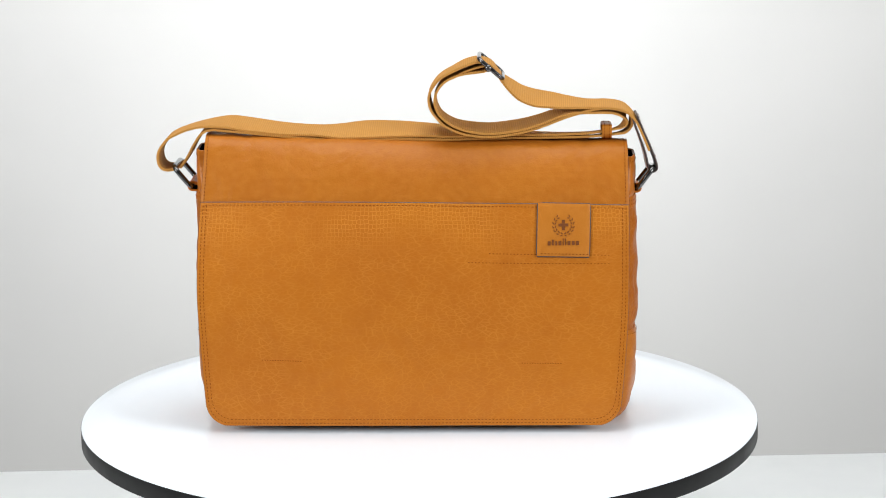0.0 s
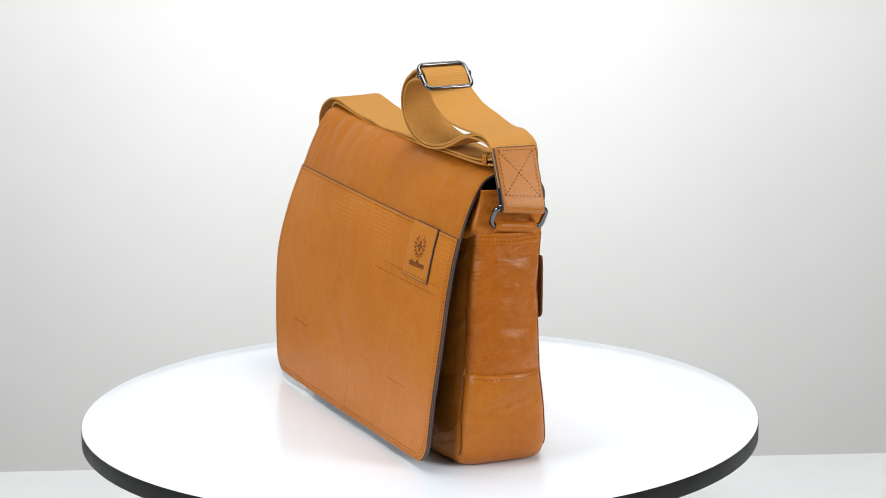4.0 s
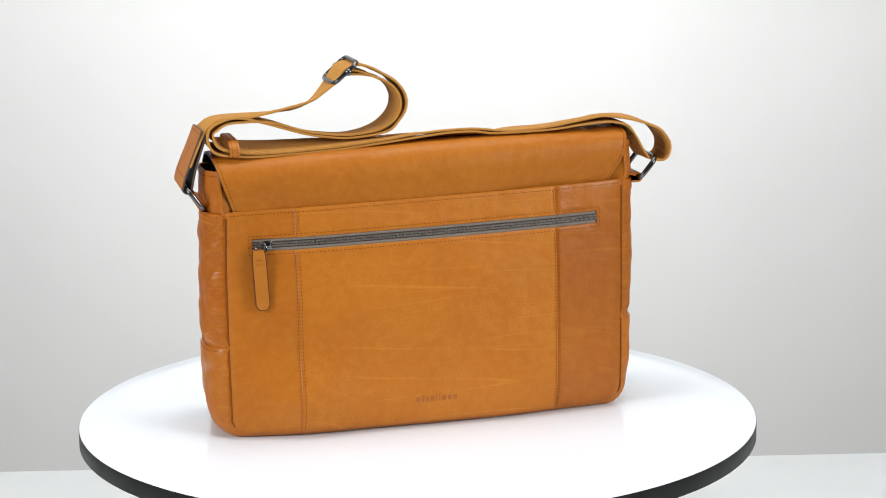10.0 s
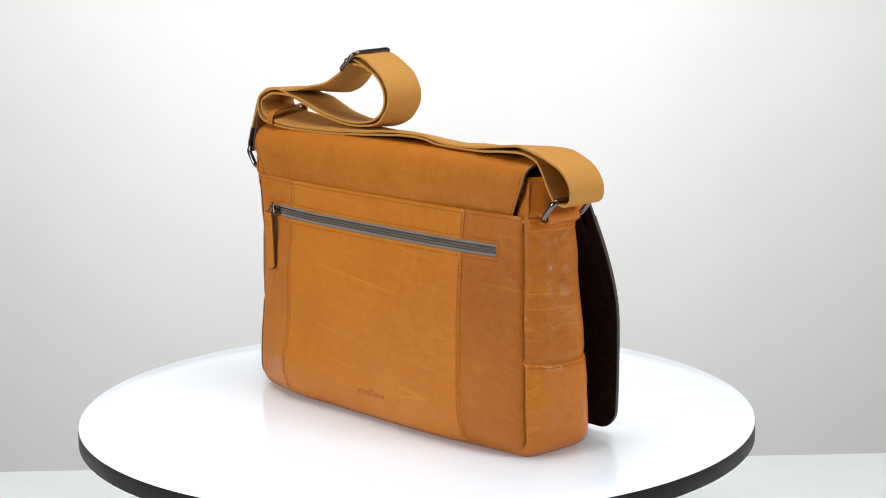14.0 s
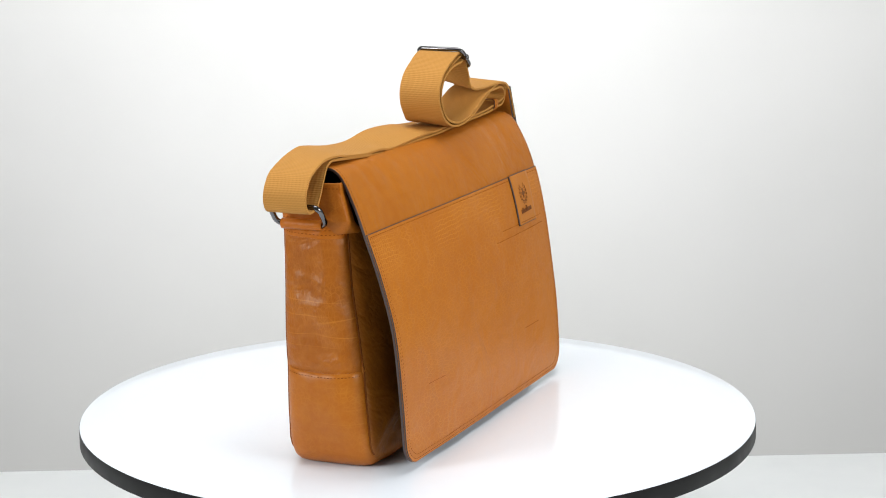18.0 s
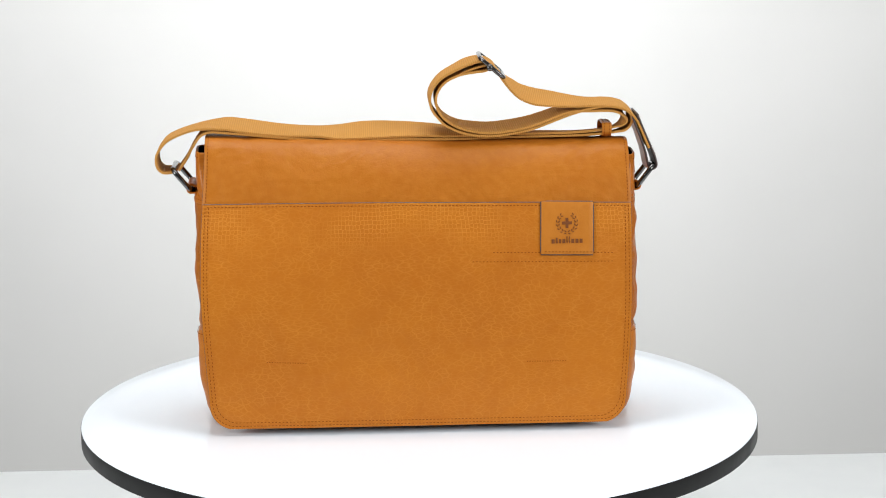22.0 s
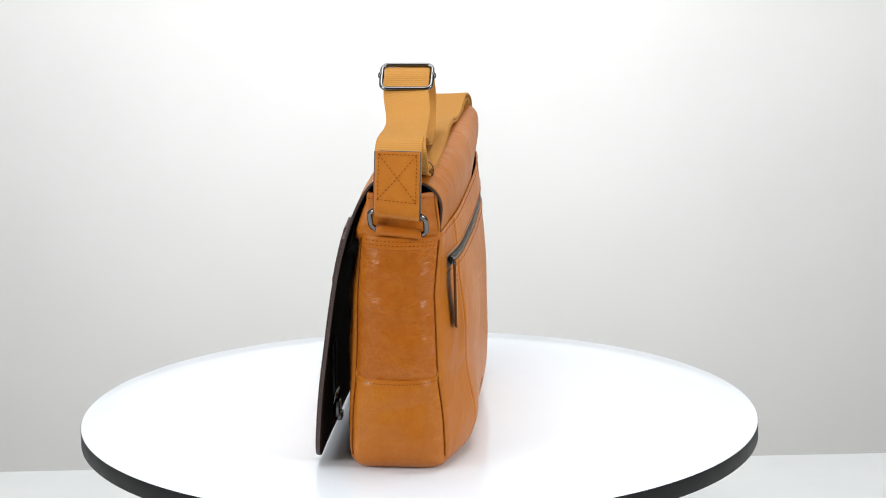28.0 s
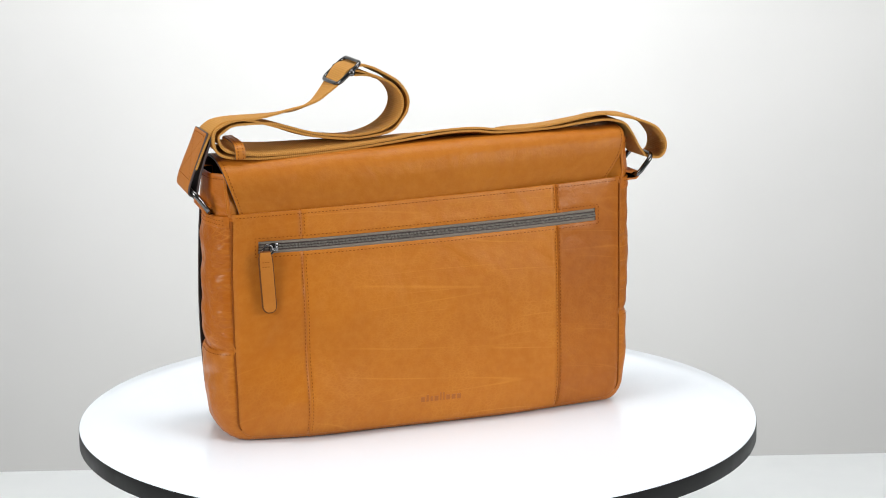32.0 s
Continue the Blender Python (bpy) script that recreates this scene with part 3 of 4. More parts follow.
for sg in (1, -1):
    part("upper_gusset", sheet(lambda v, z: upper_gusset(sg, v, z), [-1, -0.75, -0.5, -0.25, *span(0, 1, 18)], span(0.1945, 0.2345, 14), 0.0022, side=sg),
         [upper_hide, upper_hide, lining], bag)
    part("gusset_return", sheet(lambda v, z: upper_gusset(sg, v, z), [1.0, 1.02, 1.06, 1.15, 1.3, 1.6, 2.0], span(0.188, 0.2345, 12), 0.0022, side=sg), [base_hide, base_hide, lining], bag)
    part("hem", sheet(lambda v, z: gusset(sg * s_of(z), v, 0.0006), span(0.015, 0.985, 28), span(0.1905, 0.1995, 3), 0.0014, side=sg), [upper_hide, upper_hide, lining], bag)
part("inner_lining", box_bm((-0.172, -0.016, 0.10), (0.172, 0.028, 0.214), 0.004), lining, bag, "dark lining-coloured filler under the flap")

# ---- flap
RIGHT = [(0.0340, 0.188), (0.0352, 0.203), (0.0375, 0.226), (0.0288, 0.2402), (0.0080, 0.2462), (-0.0150, 0.2448), (-0.0304, 0.2240),
         (-0.0425, 0.1915), (-0.0507, 0.1560), (-0.0580, 0.1080), (-0.0642, 0.0605), (-0.0686, 0.0055)]
LEFT = [(0.0352, 0.188), (0.0380, 0.203), (0.0425, 0.226), (0.0375, 0.2425), (0.0110, 0.2468), (-0.0110, 0.2435), (-0.0262, 0.2185),
        (-0.0382, 0.190), (-0.0508, 0.157), (-0.0622, 0.1145), (-0.0660, 0.060), (-0.0682, 0.0055)]
WIDE_R = [0.1680, 0.1715, 0.1800, 0.1838, 0.1842, 0.1842, 0.1845, 0.1848, 0.1846, 0.1840, 0.1812, 0.1762]
WIDE_L = [0.1620, 0.1650, 0.1780, 0.1820, 0.1825, 0.1825, 0.1834, 0.1852, 0.1868, 0.1872, 0.1841, 0.1802]
PUFF = [0.0095, 0.0085, 0.0070, 0.0056, 0.0002, -0.0010, 0.0046, 0.0056, 0.0048, 0.0032, 0.0014, 0.0008]


def along(values, s):
    """Smooth value between evenly spaced stations."""
    n = len(values) - 1
    f = max(0.0, min(n - 1e-6, s * n))
    i = int(f)
    t = f - i
    g = lambda k: np.array(values[max(0, min(n, k))], float)
    a, b, c, d = (g(i - 1) if i else 2 * g(0) - g(1)), g(i), g(i + 1), (g(i + 2) if i + 2 <= n else 2 * g(n) - g(n - 1))
    return 0.5 * (2 * b + (c - a) * t + (2 * a - 5 * b + 4 * c - d) * t * t + (3 * b - a - 3 * c + d) * t ** 3)


S_TABLE = span(0, 1, 440)
_mid = [0.5 * (along(LEFT, s) + along(RIGHT, s)) for s in S_TABLE]
_len = [0.0]
for a, b in zip(_mid, _mid[1:]):
    _len.append(_len[-1] + float(np.hypot(*(b - a))))
FLAP_LEN = _len[-1]
CORNER = 0.019


def s_at(length):
    return float(np.interp(length, _len, S_TABLE))


def lid_crease(x, length):
    """Soft folds that run down the lid near its ends, between the top bend and the facing."""
    fade = smoothstep(0.045, 0.075, length) * smoothstep(0.165, 0.115, length)
    got = 0.0
    for cx, slope, wide, deep in ((-0.150, 0.25, 0.006, 0.0009), (-0.118, 0.15, 0.008, 0.0008), (-0.085, 0.05, 0.007, 0.0006), (0.040, -0.20, 0.008, 0.0005), (0.120, -0.15, 0.008, 0.0006), (0.152, -0.25, 0.006, 0.0008)):
        d = (x - cx - slope * (length - 0.08)) / wide
        got -= deep * math.exp(-d * d)
    return got * fade


def flap(x_frac, length, off=0.0):
    """Point on the flap: x_frac from -1 to 1 across, length in metres from the back seam; off metres outwards."""
    s = s_at(length)
    wl, wr = float(along(WIDE_L, s)), float(along(WIDE_R, s))
    left = FLAP_LEN - length
    cut = CORNER - math.sqrt(max(0.0, CORNER ** 2 - (CORNER - left) ** 2)) if left < CORNER else 0.0
    x = x_frac * ((wr if x_frac > 0 else wl) - cut)
    f = max(-1.0, min(1.0, x / 0.184))
    w = 0.5 + 0.5 * f
    p = along(LEFT, s) * (1 - w) + along(RIGHT, s) * w
    e = 0.004
    q = (along(LEFT, s + e) - along(LEFT, s - e)) * (1 - w) + (along(RIGHT, s + e) - along(RIGHT, s - e)) * w
    n = np.array((-q[1], q[0])) * -1.0
    n = n / np.hypot(*n)
    bulge = float(along(PUFF, s)) * (1 - f * f) + 0.0007 * noise.noise((x * 14, length * 14, 7.7)) + lid_crease(x, length) + off
    return lean((x, p[0] + n[0] * bulge, p[1] + n[1] * bulge))


def flap_at(x, z, off=0.0):
    """Point on the front of the flap at place x and height z."""
    lo, hi = 0.12, FLAP_LEN
    for _ in range(26):
        m = (lo + hi) / 2
        xf = flap_frac(x, m)
        if flap(xf, m).z > z:
            lo = m
        else:
            hi = m
    return flap(flap_frac(x, lo), lo, off), lo


def flap_frac(x, length):
    s = s_at(length)
    return x / float(along(WIDE_R if x > 0 else WIDE_L, s))


def flap_normal(p):
    z = max(0.012, min(0.236, p.z))
    if p.y > 0.02:
        return Vector((0, 1, 0))
    a, b = flap_at(p.x, z + 0.003)[0], flap_at(p.x, z - 0.003)[0]
    d = b - a
    n = Vector((0, d.z, -d.y))
    return n.normalized() if n.length > 0 else Vector((0, -1, 0))


FL = [*span(0, FLAP_LEN - 0.024, 78), *[FLAP_LEN - d for d in (0.020, 0.017, 0.014, 0.0115, 0.009, 0.007, 0.005, 0.0036, 0.0024, 0.0014, 0.0007, 0.0002, 0.0)]]
FX = span(-1, 1, 96)
flap_ob = part("flap", sheet(flap, FX, FL, 0.0024, rim=6, side=-1, full=0.12), [smooth_hide, edge_paint, lining], bag, "smooth tan leather flap with dark painted edges")
SEAM_LEN = flap_at(0.0, 0.1966)[1]
# added dark sheet that blocks the light and view through under the flap
part("mouth_blocker", sheet(lambda u, l: flap(u, l, -0.0048), span(-0.93, 0.93, 24), span(flap_at(0.0, 0.234)[1], flap_at(0.0, 0.184)[1], 8), 0.0020, side=-1), lining, bag, "dark lining-coloured filler under the flap")


def facing(u, v):
    return flap(u * 0.9975, min(v, FLAP_LEN) - 0.0004, 0.0013)


FV = [v for v in FL if v > SEAM_LEN + 0.002]
part("flap_facing", sheet(facing, FX, [SEAM_LEN, SEAM_LEN + 0.001, *FV], 0.0012, rim=3, side=-1, full=0.12), [pebbled_hide, edge_paint, pebbled_hide], flap_ob,
     "pebbled tan leather facing")


def flap_line(pts, off=0.0015, step=0.002):
    """Points on the flap along straight runs between (x_frac_or_x, length) pairs."""
    out = []
    for (xa, la), (xb, lb) in zip(pts, pts[1:]):
        n = max(2, int(max(abs(xa - xb), abs(la - lb)) / step))
        for k in range(n + 1):
            x, l = xa + (xb - xa) * k / n, la + (lb - la) * k / n
            out.append(flap(flap_frac(x, l), l, off))
    return out


def edge_row(inset, off=0.0015):
    """A stitch row that follows the sides and the bottom of the facing."""
    start = SEAM_LEN + 0.002
    out = []
    for l in span(start, FLAP_LEN - inset - 0.017, 60):
        out.append(flap(-1 + inset / 0.184, l, off))
    end = FLAP_LEN - inset
    for a in span(0, math.pi / 2, 8)[1:]:
        l = end - 0.017 + 0.017 * math.sin(a)
        s = s_at(l)
        out.append(flap((-(float(along(WIDE_L, s)) - inset) + 0.017 * (1 - math.cos(a))) / (float(along(WIDE_L, s)) - max(0, corner_cut(l))), l, off))
    x0 = -0.160
    for x in span(x0, 0.156, 60):
        out.append(flap(x / 0.176, end, off))
    for a in span(math.pi / 2, 0, 8)[1:]:
        l = end - 0.017 + 0.017 * math.sin(a)
        s = s_at(l)
        out.append(flap(((float(along(WIDE_R, s)) - inset) - 0.017 * (1 - math.cos(a))) / (float(along(WIDE_R, s)) - max(0, corner_cut(l))), l, off))
    for l in span(FLAP_LEN - inset - 0.017, start, 60):
        out.append(flap(1 - inset / 0.184, l, off))
    return out


def corner_cut(l):
    left = FLAP_LEN - l
    return CORNER - math.sqrt(max(0.0, CORNER ** 2 - (CORNER - left) ** 2)) if left < CORNER else 0.0


part("painted_edge", tube([flap(f, SEAM_LEN - 0.0002, 0.0007) for f in span(-0.998, 0.998, 90)], 0.0007, sides=6), edge_paint, flap_ob, "dark painted edge of the facing")
part("stitching", stitches(edge_row(0.0027), flap_normal), thread, flap_ob)
part("stitching", stitches(edge_row(0.0057), flap_normal), thread, flap_ob)
part("stitching", stitches(flap_line([(-0.1815, SEAM_LEN + 0.0024), (0.1805, SEAM_LEN + 0.0024)]), flap_normal), thread, flap_ob)
for sg in (-1, 1):
    row = [flap(sg * (1 - 0.0028 / 0.184), l, 0.0002) for l in span(SEAM_LEN - 0.002, 0.012, 80)]
    cen = Vector((0, 0.005, 0.20))
    part("stitching", stitches(row, lambda p: Vector((0, p.y - cen.y, p.z - cen.z)).normalized()), thread, flap_ob)


def level_row(x0, x1, z0, z1):
    pts = []
    for k in range(13):
        x, z = x0 + (x1 - x0) * k / 12, z0 + (z1 - z0) * k / 12
        pts.append(flap_at(x, z, 0.0014)[0])
    return pts


part("stitching", stitches(level_row(0.0635, 0.168, 0.1543, 0.1519), flap_normal, pitch=0.0030, length=0.0016, width=0.00058), thread, flap_ob)
part("stitching", stitches(level_row(0.0455, 0.168, 0.1469, 0.1446), flap_normal, pitch=0.0030, length=0.0016, width=0.00058), thread, flap_ob)
part("stitching", stitches(level_row(-0.1325, -0.0970, 0.0640, 0.0628), flap_normal, pitch=0.0022, length=0.0014, width=0.00055), thread, flap_ob)
part("stitching", stitches(level_row(0.0915, 0.1270, 0.0604, 0.0600), flap_normal, pitch=0.0022, length=0.0014, width=0.00055), thread, flap_ob)

# badge on the flap
PX0, PX1, PZ0, PZ1 = 0.1060, 0.1507, 0.1520, 0.1957
badge = part("badge", sheet(lambda u, v: flap_at(PX0 + (PX1 - PX0) * u + 0.0012 * v - 0.0006, PZ0 + (PZ1 - PZ0) * v - 0.0012 * u, 0.0030)[0], span(0, 1, 10), span(0, 1, 12), 0.0018, rim=4, side=1),
             [plain_hide, edge_paint, edge_paint], flap_ob, "tan leather badge with a stamped wreath and cross")


def on_badge(x, z, off=0.0031):
    return flap_at(0.1282 + x, 0.1776 + z, off)[0]


def flat_shape(pts, mat, name, place):
    bm = bmesh.new()
    bm.faces.new([bm.verts.new(place(x, z)) for x, z in pts])
    got = bmesh.ops.extrude_face_region(bm, geom=bm.faces[:])
    for v in got["geom"]:
        if isinstance(v, bmesh.types.BMVert):
            v.co += Vector((0, -0.00035, 0)) if place is on_badge else Vector((0, 0.00035, 0))
    part(name, bm, mat, badge if place is on_badge else bag, smooth=False)


a, b = 0.0012, 0.0042
flat_shape([(-a, -b), (a, -b), (a, -a), (b, -a), (b, a), (a, a), (a, b), (-a, b), (-a, a), (-b, a), (-b, -a), (-a, -a)], stamp, "cross_emblem", on_badge)
for sg in (-1, 1):
    for k in range(7):
        ang = radians(-78 + 22 * k)
        for d, twist in ((-0.0009, 0.5), (0.0011, -0.5)):
            r = 0.0079 + d
            cx, cz = sg * r * math.cos(ang), r * math.sin(ang)
            ta = math.atan2(math.cos(ang), -sg * math.sin(ang)) + sg * twist
            leaf = []
            for q in range(8):
                w = 2 * math.pi * q / 8
                lx, lz = 0.0012 * math.cos(w), 0.00040 * math.sin(w)
                leaf.append((cx + lx * math.cos(ta) - lz * math.sin(ta), cz + lx * math.sin(ta) + lz * math.cos(ta)))
            flat_shape(leaf, stamp, "leaf_emblem", on_badge)
WORD = ((0.8, 0.62), (0.5, 0.85), (0.5, 0.62), (0.8, 0.62), (0.26, 1.0), (0.26, 1.0), (0.8, 0.62), (0.8, 0.62), (0.8, 0.62))


def word(x0, x1, z0, tall, place, mat):
    """A word that stays unread: plain bars of its size."""
    total = sum(w for w, _ in WORD) + 0.42 * (len(WORD) - 1)
    k = (x1 - x0) / total
    x = x0
    for w, h in WORD:
        lo, hi = min(x, x + w * k), max(x, x + w * k)
        flat_shape([(lo, z0), (hi, z0), (hi, z0 + tall * h), (lo, z0 + tall * h)], mat, "stamped_bar", place)
        x += (w + 0.42) * k


word(-0.0135, 0.0132, -0.0168, 0.0056, on_badge, stamp)
part("stitching", stitches([flap_at(PX0 + 0.002 + (PX1 - PX0 - 0.004) * k / 8, 0.1540 - 0.0012 * k / 8, 0.0032)[0] for k in range(9)], flap_normal, pitch=0.003), thread, flap_ob)

# ---- back: hem, zip pocket and stitch rows
OUT_B = lambda p: Vector((0, 1, 0))


def on_back(x, z, off=0.0):
    """Point on the back panel, off metres outwards; x as seen on the panel."""
    p = back_panel(x, z)
    p.y += off
    return p


def back_row(pts, off=0.0004, step=0.003):
    out = []
    for (xa, za), (xb, zb) in zip(pts, pts[1:]):
        n = max(2, int(math.hypot(xa - xb, za - zb) / step))
        out += [on_back(xa + (xb - xa) * k / n, za + (zb - za) * k / n, off) for k in range(n + 1)]
    return out


for x in (SEAM_A, SEAM_B):
    for d in (-0.0018, 0.0018):
        for lo, hi in ((FOOT + 0.003, ZIP_LO - 0.003), (ZIP_HI + 0.003, TOP - 0.002)):
            part("stitching", stitches(back_row([(x + d, lo), (x + d, hi)]), OUT_B), thread, bag)
part("stitching", stitches(back_row([(-0.176, TOP - 0.0024), (0.176, TOP - 0.0024)]), OUT_B), thread, bag)
g = 0.0022
part("stitching", stitches(back_row([(ZIP_R - g, ZIP_LO - g), (ZIP_L + g, ZIP_LO - g), (ZIP_L + g, ZIP_HI + g), (ZIP_R - g, ZIP_HI + g), (ZIP_R - g, ZIP_LO - g)]), OUT_B, pitch=0.0034), thread, bag)
word(0.0178, -0.0190, 0.0236, 0.0070, lambda x, z: on_back(x, z, -0.0001), emboss_shade)


def on_tape(x, z, off=0.0):
    """Point on the level of the zip, which runs smoothly past the seams."""
    return lean((x, back_y(x, z) + off, z), SLUMP)


zipper = part("zipper", sheet(lambda u, v: on_tape(u, v, -0.0009), span(ZIP_R - 0.001, ZIP_L + 0.001, 60), span(ZIP_LO - 0.001, ZIP_HI + 0.001, 4), 0.0006, side=-1), tape, bag, "grey zip with metal teeth")
ZM = (ZIP_LO + ZIP_HI) / 2
for off_z in (-0.0042, 0.0042):
    part("tape_rib", sheet(lambda u, v: on_tape(u, v, -0.0007), span(ZIP_R, ZIP_L, 60), span(ZM + off_z - 0.0005, ZM + off_z + 0.0005, 1), 0.0006, side=-1), tape, zipper)
for sg in (-1, 1):
    bm = bmesh.new()
    x = ZIP_R + 0.002
    while x < ZIP_L - 0.016:
        p = on_tape(x + 0.0004 * sg, ZM + sg * 0.00105, -0.0003)
        box_bm((p.x - 0.00034, p.y - 0.0006, p.z - 0.00070), (p.x + 0.00034, p.y + 0.0007, p.z + 0.00070), bm=bm)
        x += 0.00122
    tagged(part("zip_teeth", bm, teeth_metal, zipper, "row of grey metal zip teeth", smooth=False), kind="stuff")
# dark strips in place of the shade in the gaps beside the teeth
for off_z in (-0.0024, 0.0, 0.0024):
    part("gap_shade", sheet(lambda u, v: on_tape(u, v, -0.0004 if off_z else -0.0002), span(ZIP_R + 0.001, ZIP_L - 0.001, 60), span(ZM + off_z - 0.00028, ZM + off_z + 0.00028, 1), 0.0004, side=-1), edge_paint, zipper)
# dark tubes along the slot's edges imitate the shadow it casts on the tape
for z in (ZIP_LO, ZIP_HI):
    part("slot_shade", tube([on_tape(x, z, -0.0008) for x in span(ZIP_R, ZIP_L, 40)], 0.0006, sides=6), edge_paint, zipper)
for x in (ZIP_L, ZIP_R):
    part("slot_shade", tube([on_tape(x, z, -0.0008) for z in span(ZIP_LO, ZIP_HI, 6)], 0.0007, sides=6), edge_paint, zipper)
# slider and pull
sx = ZIP_L - 0.0132
p0 = on_back(sx, ZM, 0.0006)
slider_bm = box_bm((p0.x - 0.0046, p0.y - 0.001, p0.z - 0.0036), (p0.x + 0.0034, p0.y + 0.0014, p0.z + 0.0036), 0.0012)
box_bm((p0.x - 0.0036, p0.y + 0.0012, p0.z - 0.0012), (p0.x + 0.0034, p0.y + 0.0034, p0.z + 0.0012), 0.0009, slider_bm)
part("zip_slider", slider_bm, gunmetal, zipper, "polished gunmetal zip slider")
# wire loop from the slider's bridge down to the leather pull
loop = [Vector((p0.x + 0.0048 + 0.0050 * math.cos(a) * (0.75 if math.sin(a) > 0 else 1.0), p0.y + 0.0030 - 0.0006 * math.sin(a), p0.z - 0.0012 + 0.0042 * math.sin(a))) for a in span(0, 2 * math.pi, 24)[:-1]]
part("pull_ring", tube(loop, 0.0009, True), gunmetal, zipper, "polished gunmetal wire loop")


def pull_shape(u, v):
    """A round-ended leather tongue, u across, v down."""
    length, w = 0.0520, 0.0055
    tip = length - v * length
    cut = w - math.sqrt(max(0.0, w * w - (w - tip) ** 2)) if tip < w else 0.0
    neck = 0.0012 * math.exp(-(v * length / 0.004) ** 2)
    x = p0.x + 0.0080 + u * (w - cut - neck)
    return Vector((x - 0.0030 * v, p0.y + 0.0050 + 0.0006 * v, p0.z - 0.0030 - v * length))


part("zip_pull", sheet(pull_shape, span(-1, 1, 8), [*span(0, 0.9, 10), 0.92, 0.94, 0.955, 0.97, 0.98, 0.988, 0.993, 0.9955], 0.0022, rim=5, side=1), [plain_hide, cut_edge, edge_paint], zipper, "tan leather zip pull")
for d in (0.0085, 0.0125):
    a = Vector((p0.x + 0.0048, p0.y + 0.0053, p0.z - 0.0030 - d))
    part("stitching", stitches([a + Vector((0.0068 * k / 4 - 0.0005, 0, 0)) for k in range(5)], OUT_B, pitch=0.0023, length=0.0015), thread, zipper)

# ---- stitch rows of the sides
for sg in (1, -1):
    nrm = lambda p: Vector((sg, 0, 0))
    for z in (0.1968, 0.1932):
        part("stitching", stitches([gusset(sg * s_of(z), v, 0.0008) for v in span(0.03, 0.97, 40)], nrm, pitch=0.0034), thread, bag)
    part("stitching", stitches([gusset(sg * s_of(seam_z(v) - 0.0030), v, 0.0014) for v in span(0.02, 0.98, 40)], nrm, pitch=0.0030), thread, bag)
    part("stitching", stitches([upper_gusset(sg, v, 0.2312) + Vector((sg * 0.0003, 0, 0)) for v in span(-0.5, 0.97, 30)], nrm, pitch=0.0030), thread, bag)


# dark tubes sunk in the seams between the side band and the panels, standing in for the seam's shadow
for v in (0.0, 1.0):
    for sg in (-1, 1):
        line = [gusset(sg * q, v, 0.0013) for q in span(HALF - BEND + 0.012, s_of(0.196), 70)]
        part("seam_shade_line", tube(line, 0.0008, sides=6), seam_shade, bag)


# ---- rings, chapes and the shoulder strap
def rounded_loop(centre, along_dir, half_l, half_w, corner):
    """Closed rounded rectangle in the plane of along_dir and y."""
    a = Vector(along_dir).normalized()
    b = Vector((0, 1, 0))
    pts = []
    for qa, qb in ((1, 1), (1, -1), (-1, -1), (-1, 1)):
        ca, cb = qa * (half_l - corner), qb * (half_w - corner)
        pts += [(ca, cb)] * 6
    out = []
    for i, (ca, cb) in enumerate(pts):
        q = i // 6
        f = (i % 6) / 5 * math.pi / 2
        sa = (math.sin(f), math.cos(f), -math.sin(f), -math.cos(f))[q]
        sb = (math.cos(f), -math.sin(f), -math.cos(f), math.sin(f))[q]
        out.append(Vector(centre) + a * (ca + corner * sa) + b * (cb + corner * sb))
    return out


RINGS = {1: ((0.1932, 0.2015), (0.2068, 0.2195), 0.0046), -1: ((-0.1965, 0.2050), (-0.2110, 0.2225), 0.0145)}
DROOP = {1: 0.11, -1: 0.0}    # how the ring hangs lower towards the back
WEB = 0.0382
strap = tagged(new("shoulder_strap"), "tan webbing shoulder strap")
strap.parent = bag
for sg in (1, -1):
    (xa, za), (xb, zb), yc = RINGS[sg]
    mid = ((xa + xb) / 2, yc, (za + zb) / 2)
    d = (xb - xa, 0, zb - za)
    half = math.hypot(d[0], d[2]) / 2
    loop_pts = [p - Vector((0, 0, DROOP[sg] * (p.y - yc))) for p in rounded_loop(mid, d, half, 0.0222, 0.0062)]
    part("ring", tube(loop_pts, 0.0023, True, 10), gunmetal, bag, "polished gunmetal rectangular ring")
    # leather chape that holds the ring to the side
    path = []
    for k in range(15):
        a = radians(-100 + 235 * k / 14)
        path.append(Vector((xa + sg * 0.0044 * math.cos(a) - sg * 0.0006, 0, za + 0.0044 * math.sin(a))))
    root = sg * 0.1840
    path = [Vector((root - sg * 0.003, 0, za - 0.0046)), *path, Vector((root - sg * 0.001, 0, za + 0.0060)), Vector((root - sg * 0.004, 0, za + 0.0075))]
    bm = sheet(lambda u, v: path[int(u)] + Vector((0, yc + (v - 0.5) * 0.0355, -DROOP[sg] * (v - 0.5) * 0.0355)), list(range(len(path))), span(0, 1, 6), 0.0018, rim=4, side=-sg, full=0.2)
    part("chape", bm, [upper_hide, upper_hide, lining], bag, "tan leather loop holding the ring")


def strip(name, pts, parent, per=7, th=0.0022, label=""):
    path = spline([(x, y - 0.013 * x, z) for x, z, y, *_ in pts], per)
    rolls = [p.x for p in spline([(q[3] if len(q) > 3 else 0.0, 0, 0) for q in pts], per)]
    return part(name, ribbon(path, WEB, th, rolls=rolls), webbing, parent, label)


TAB_Y, RUN_Y = 0.0072, 0.0125
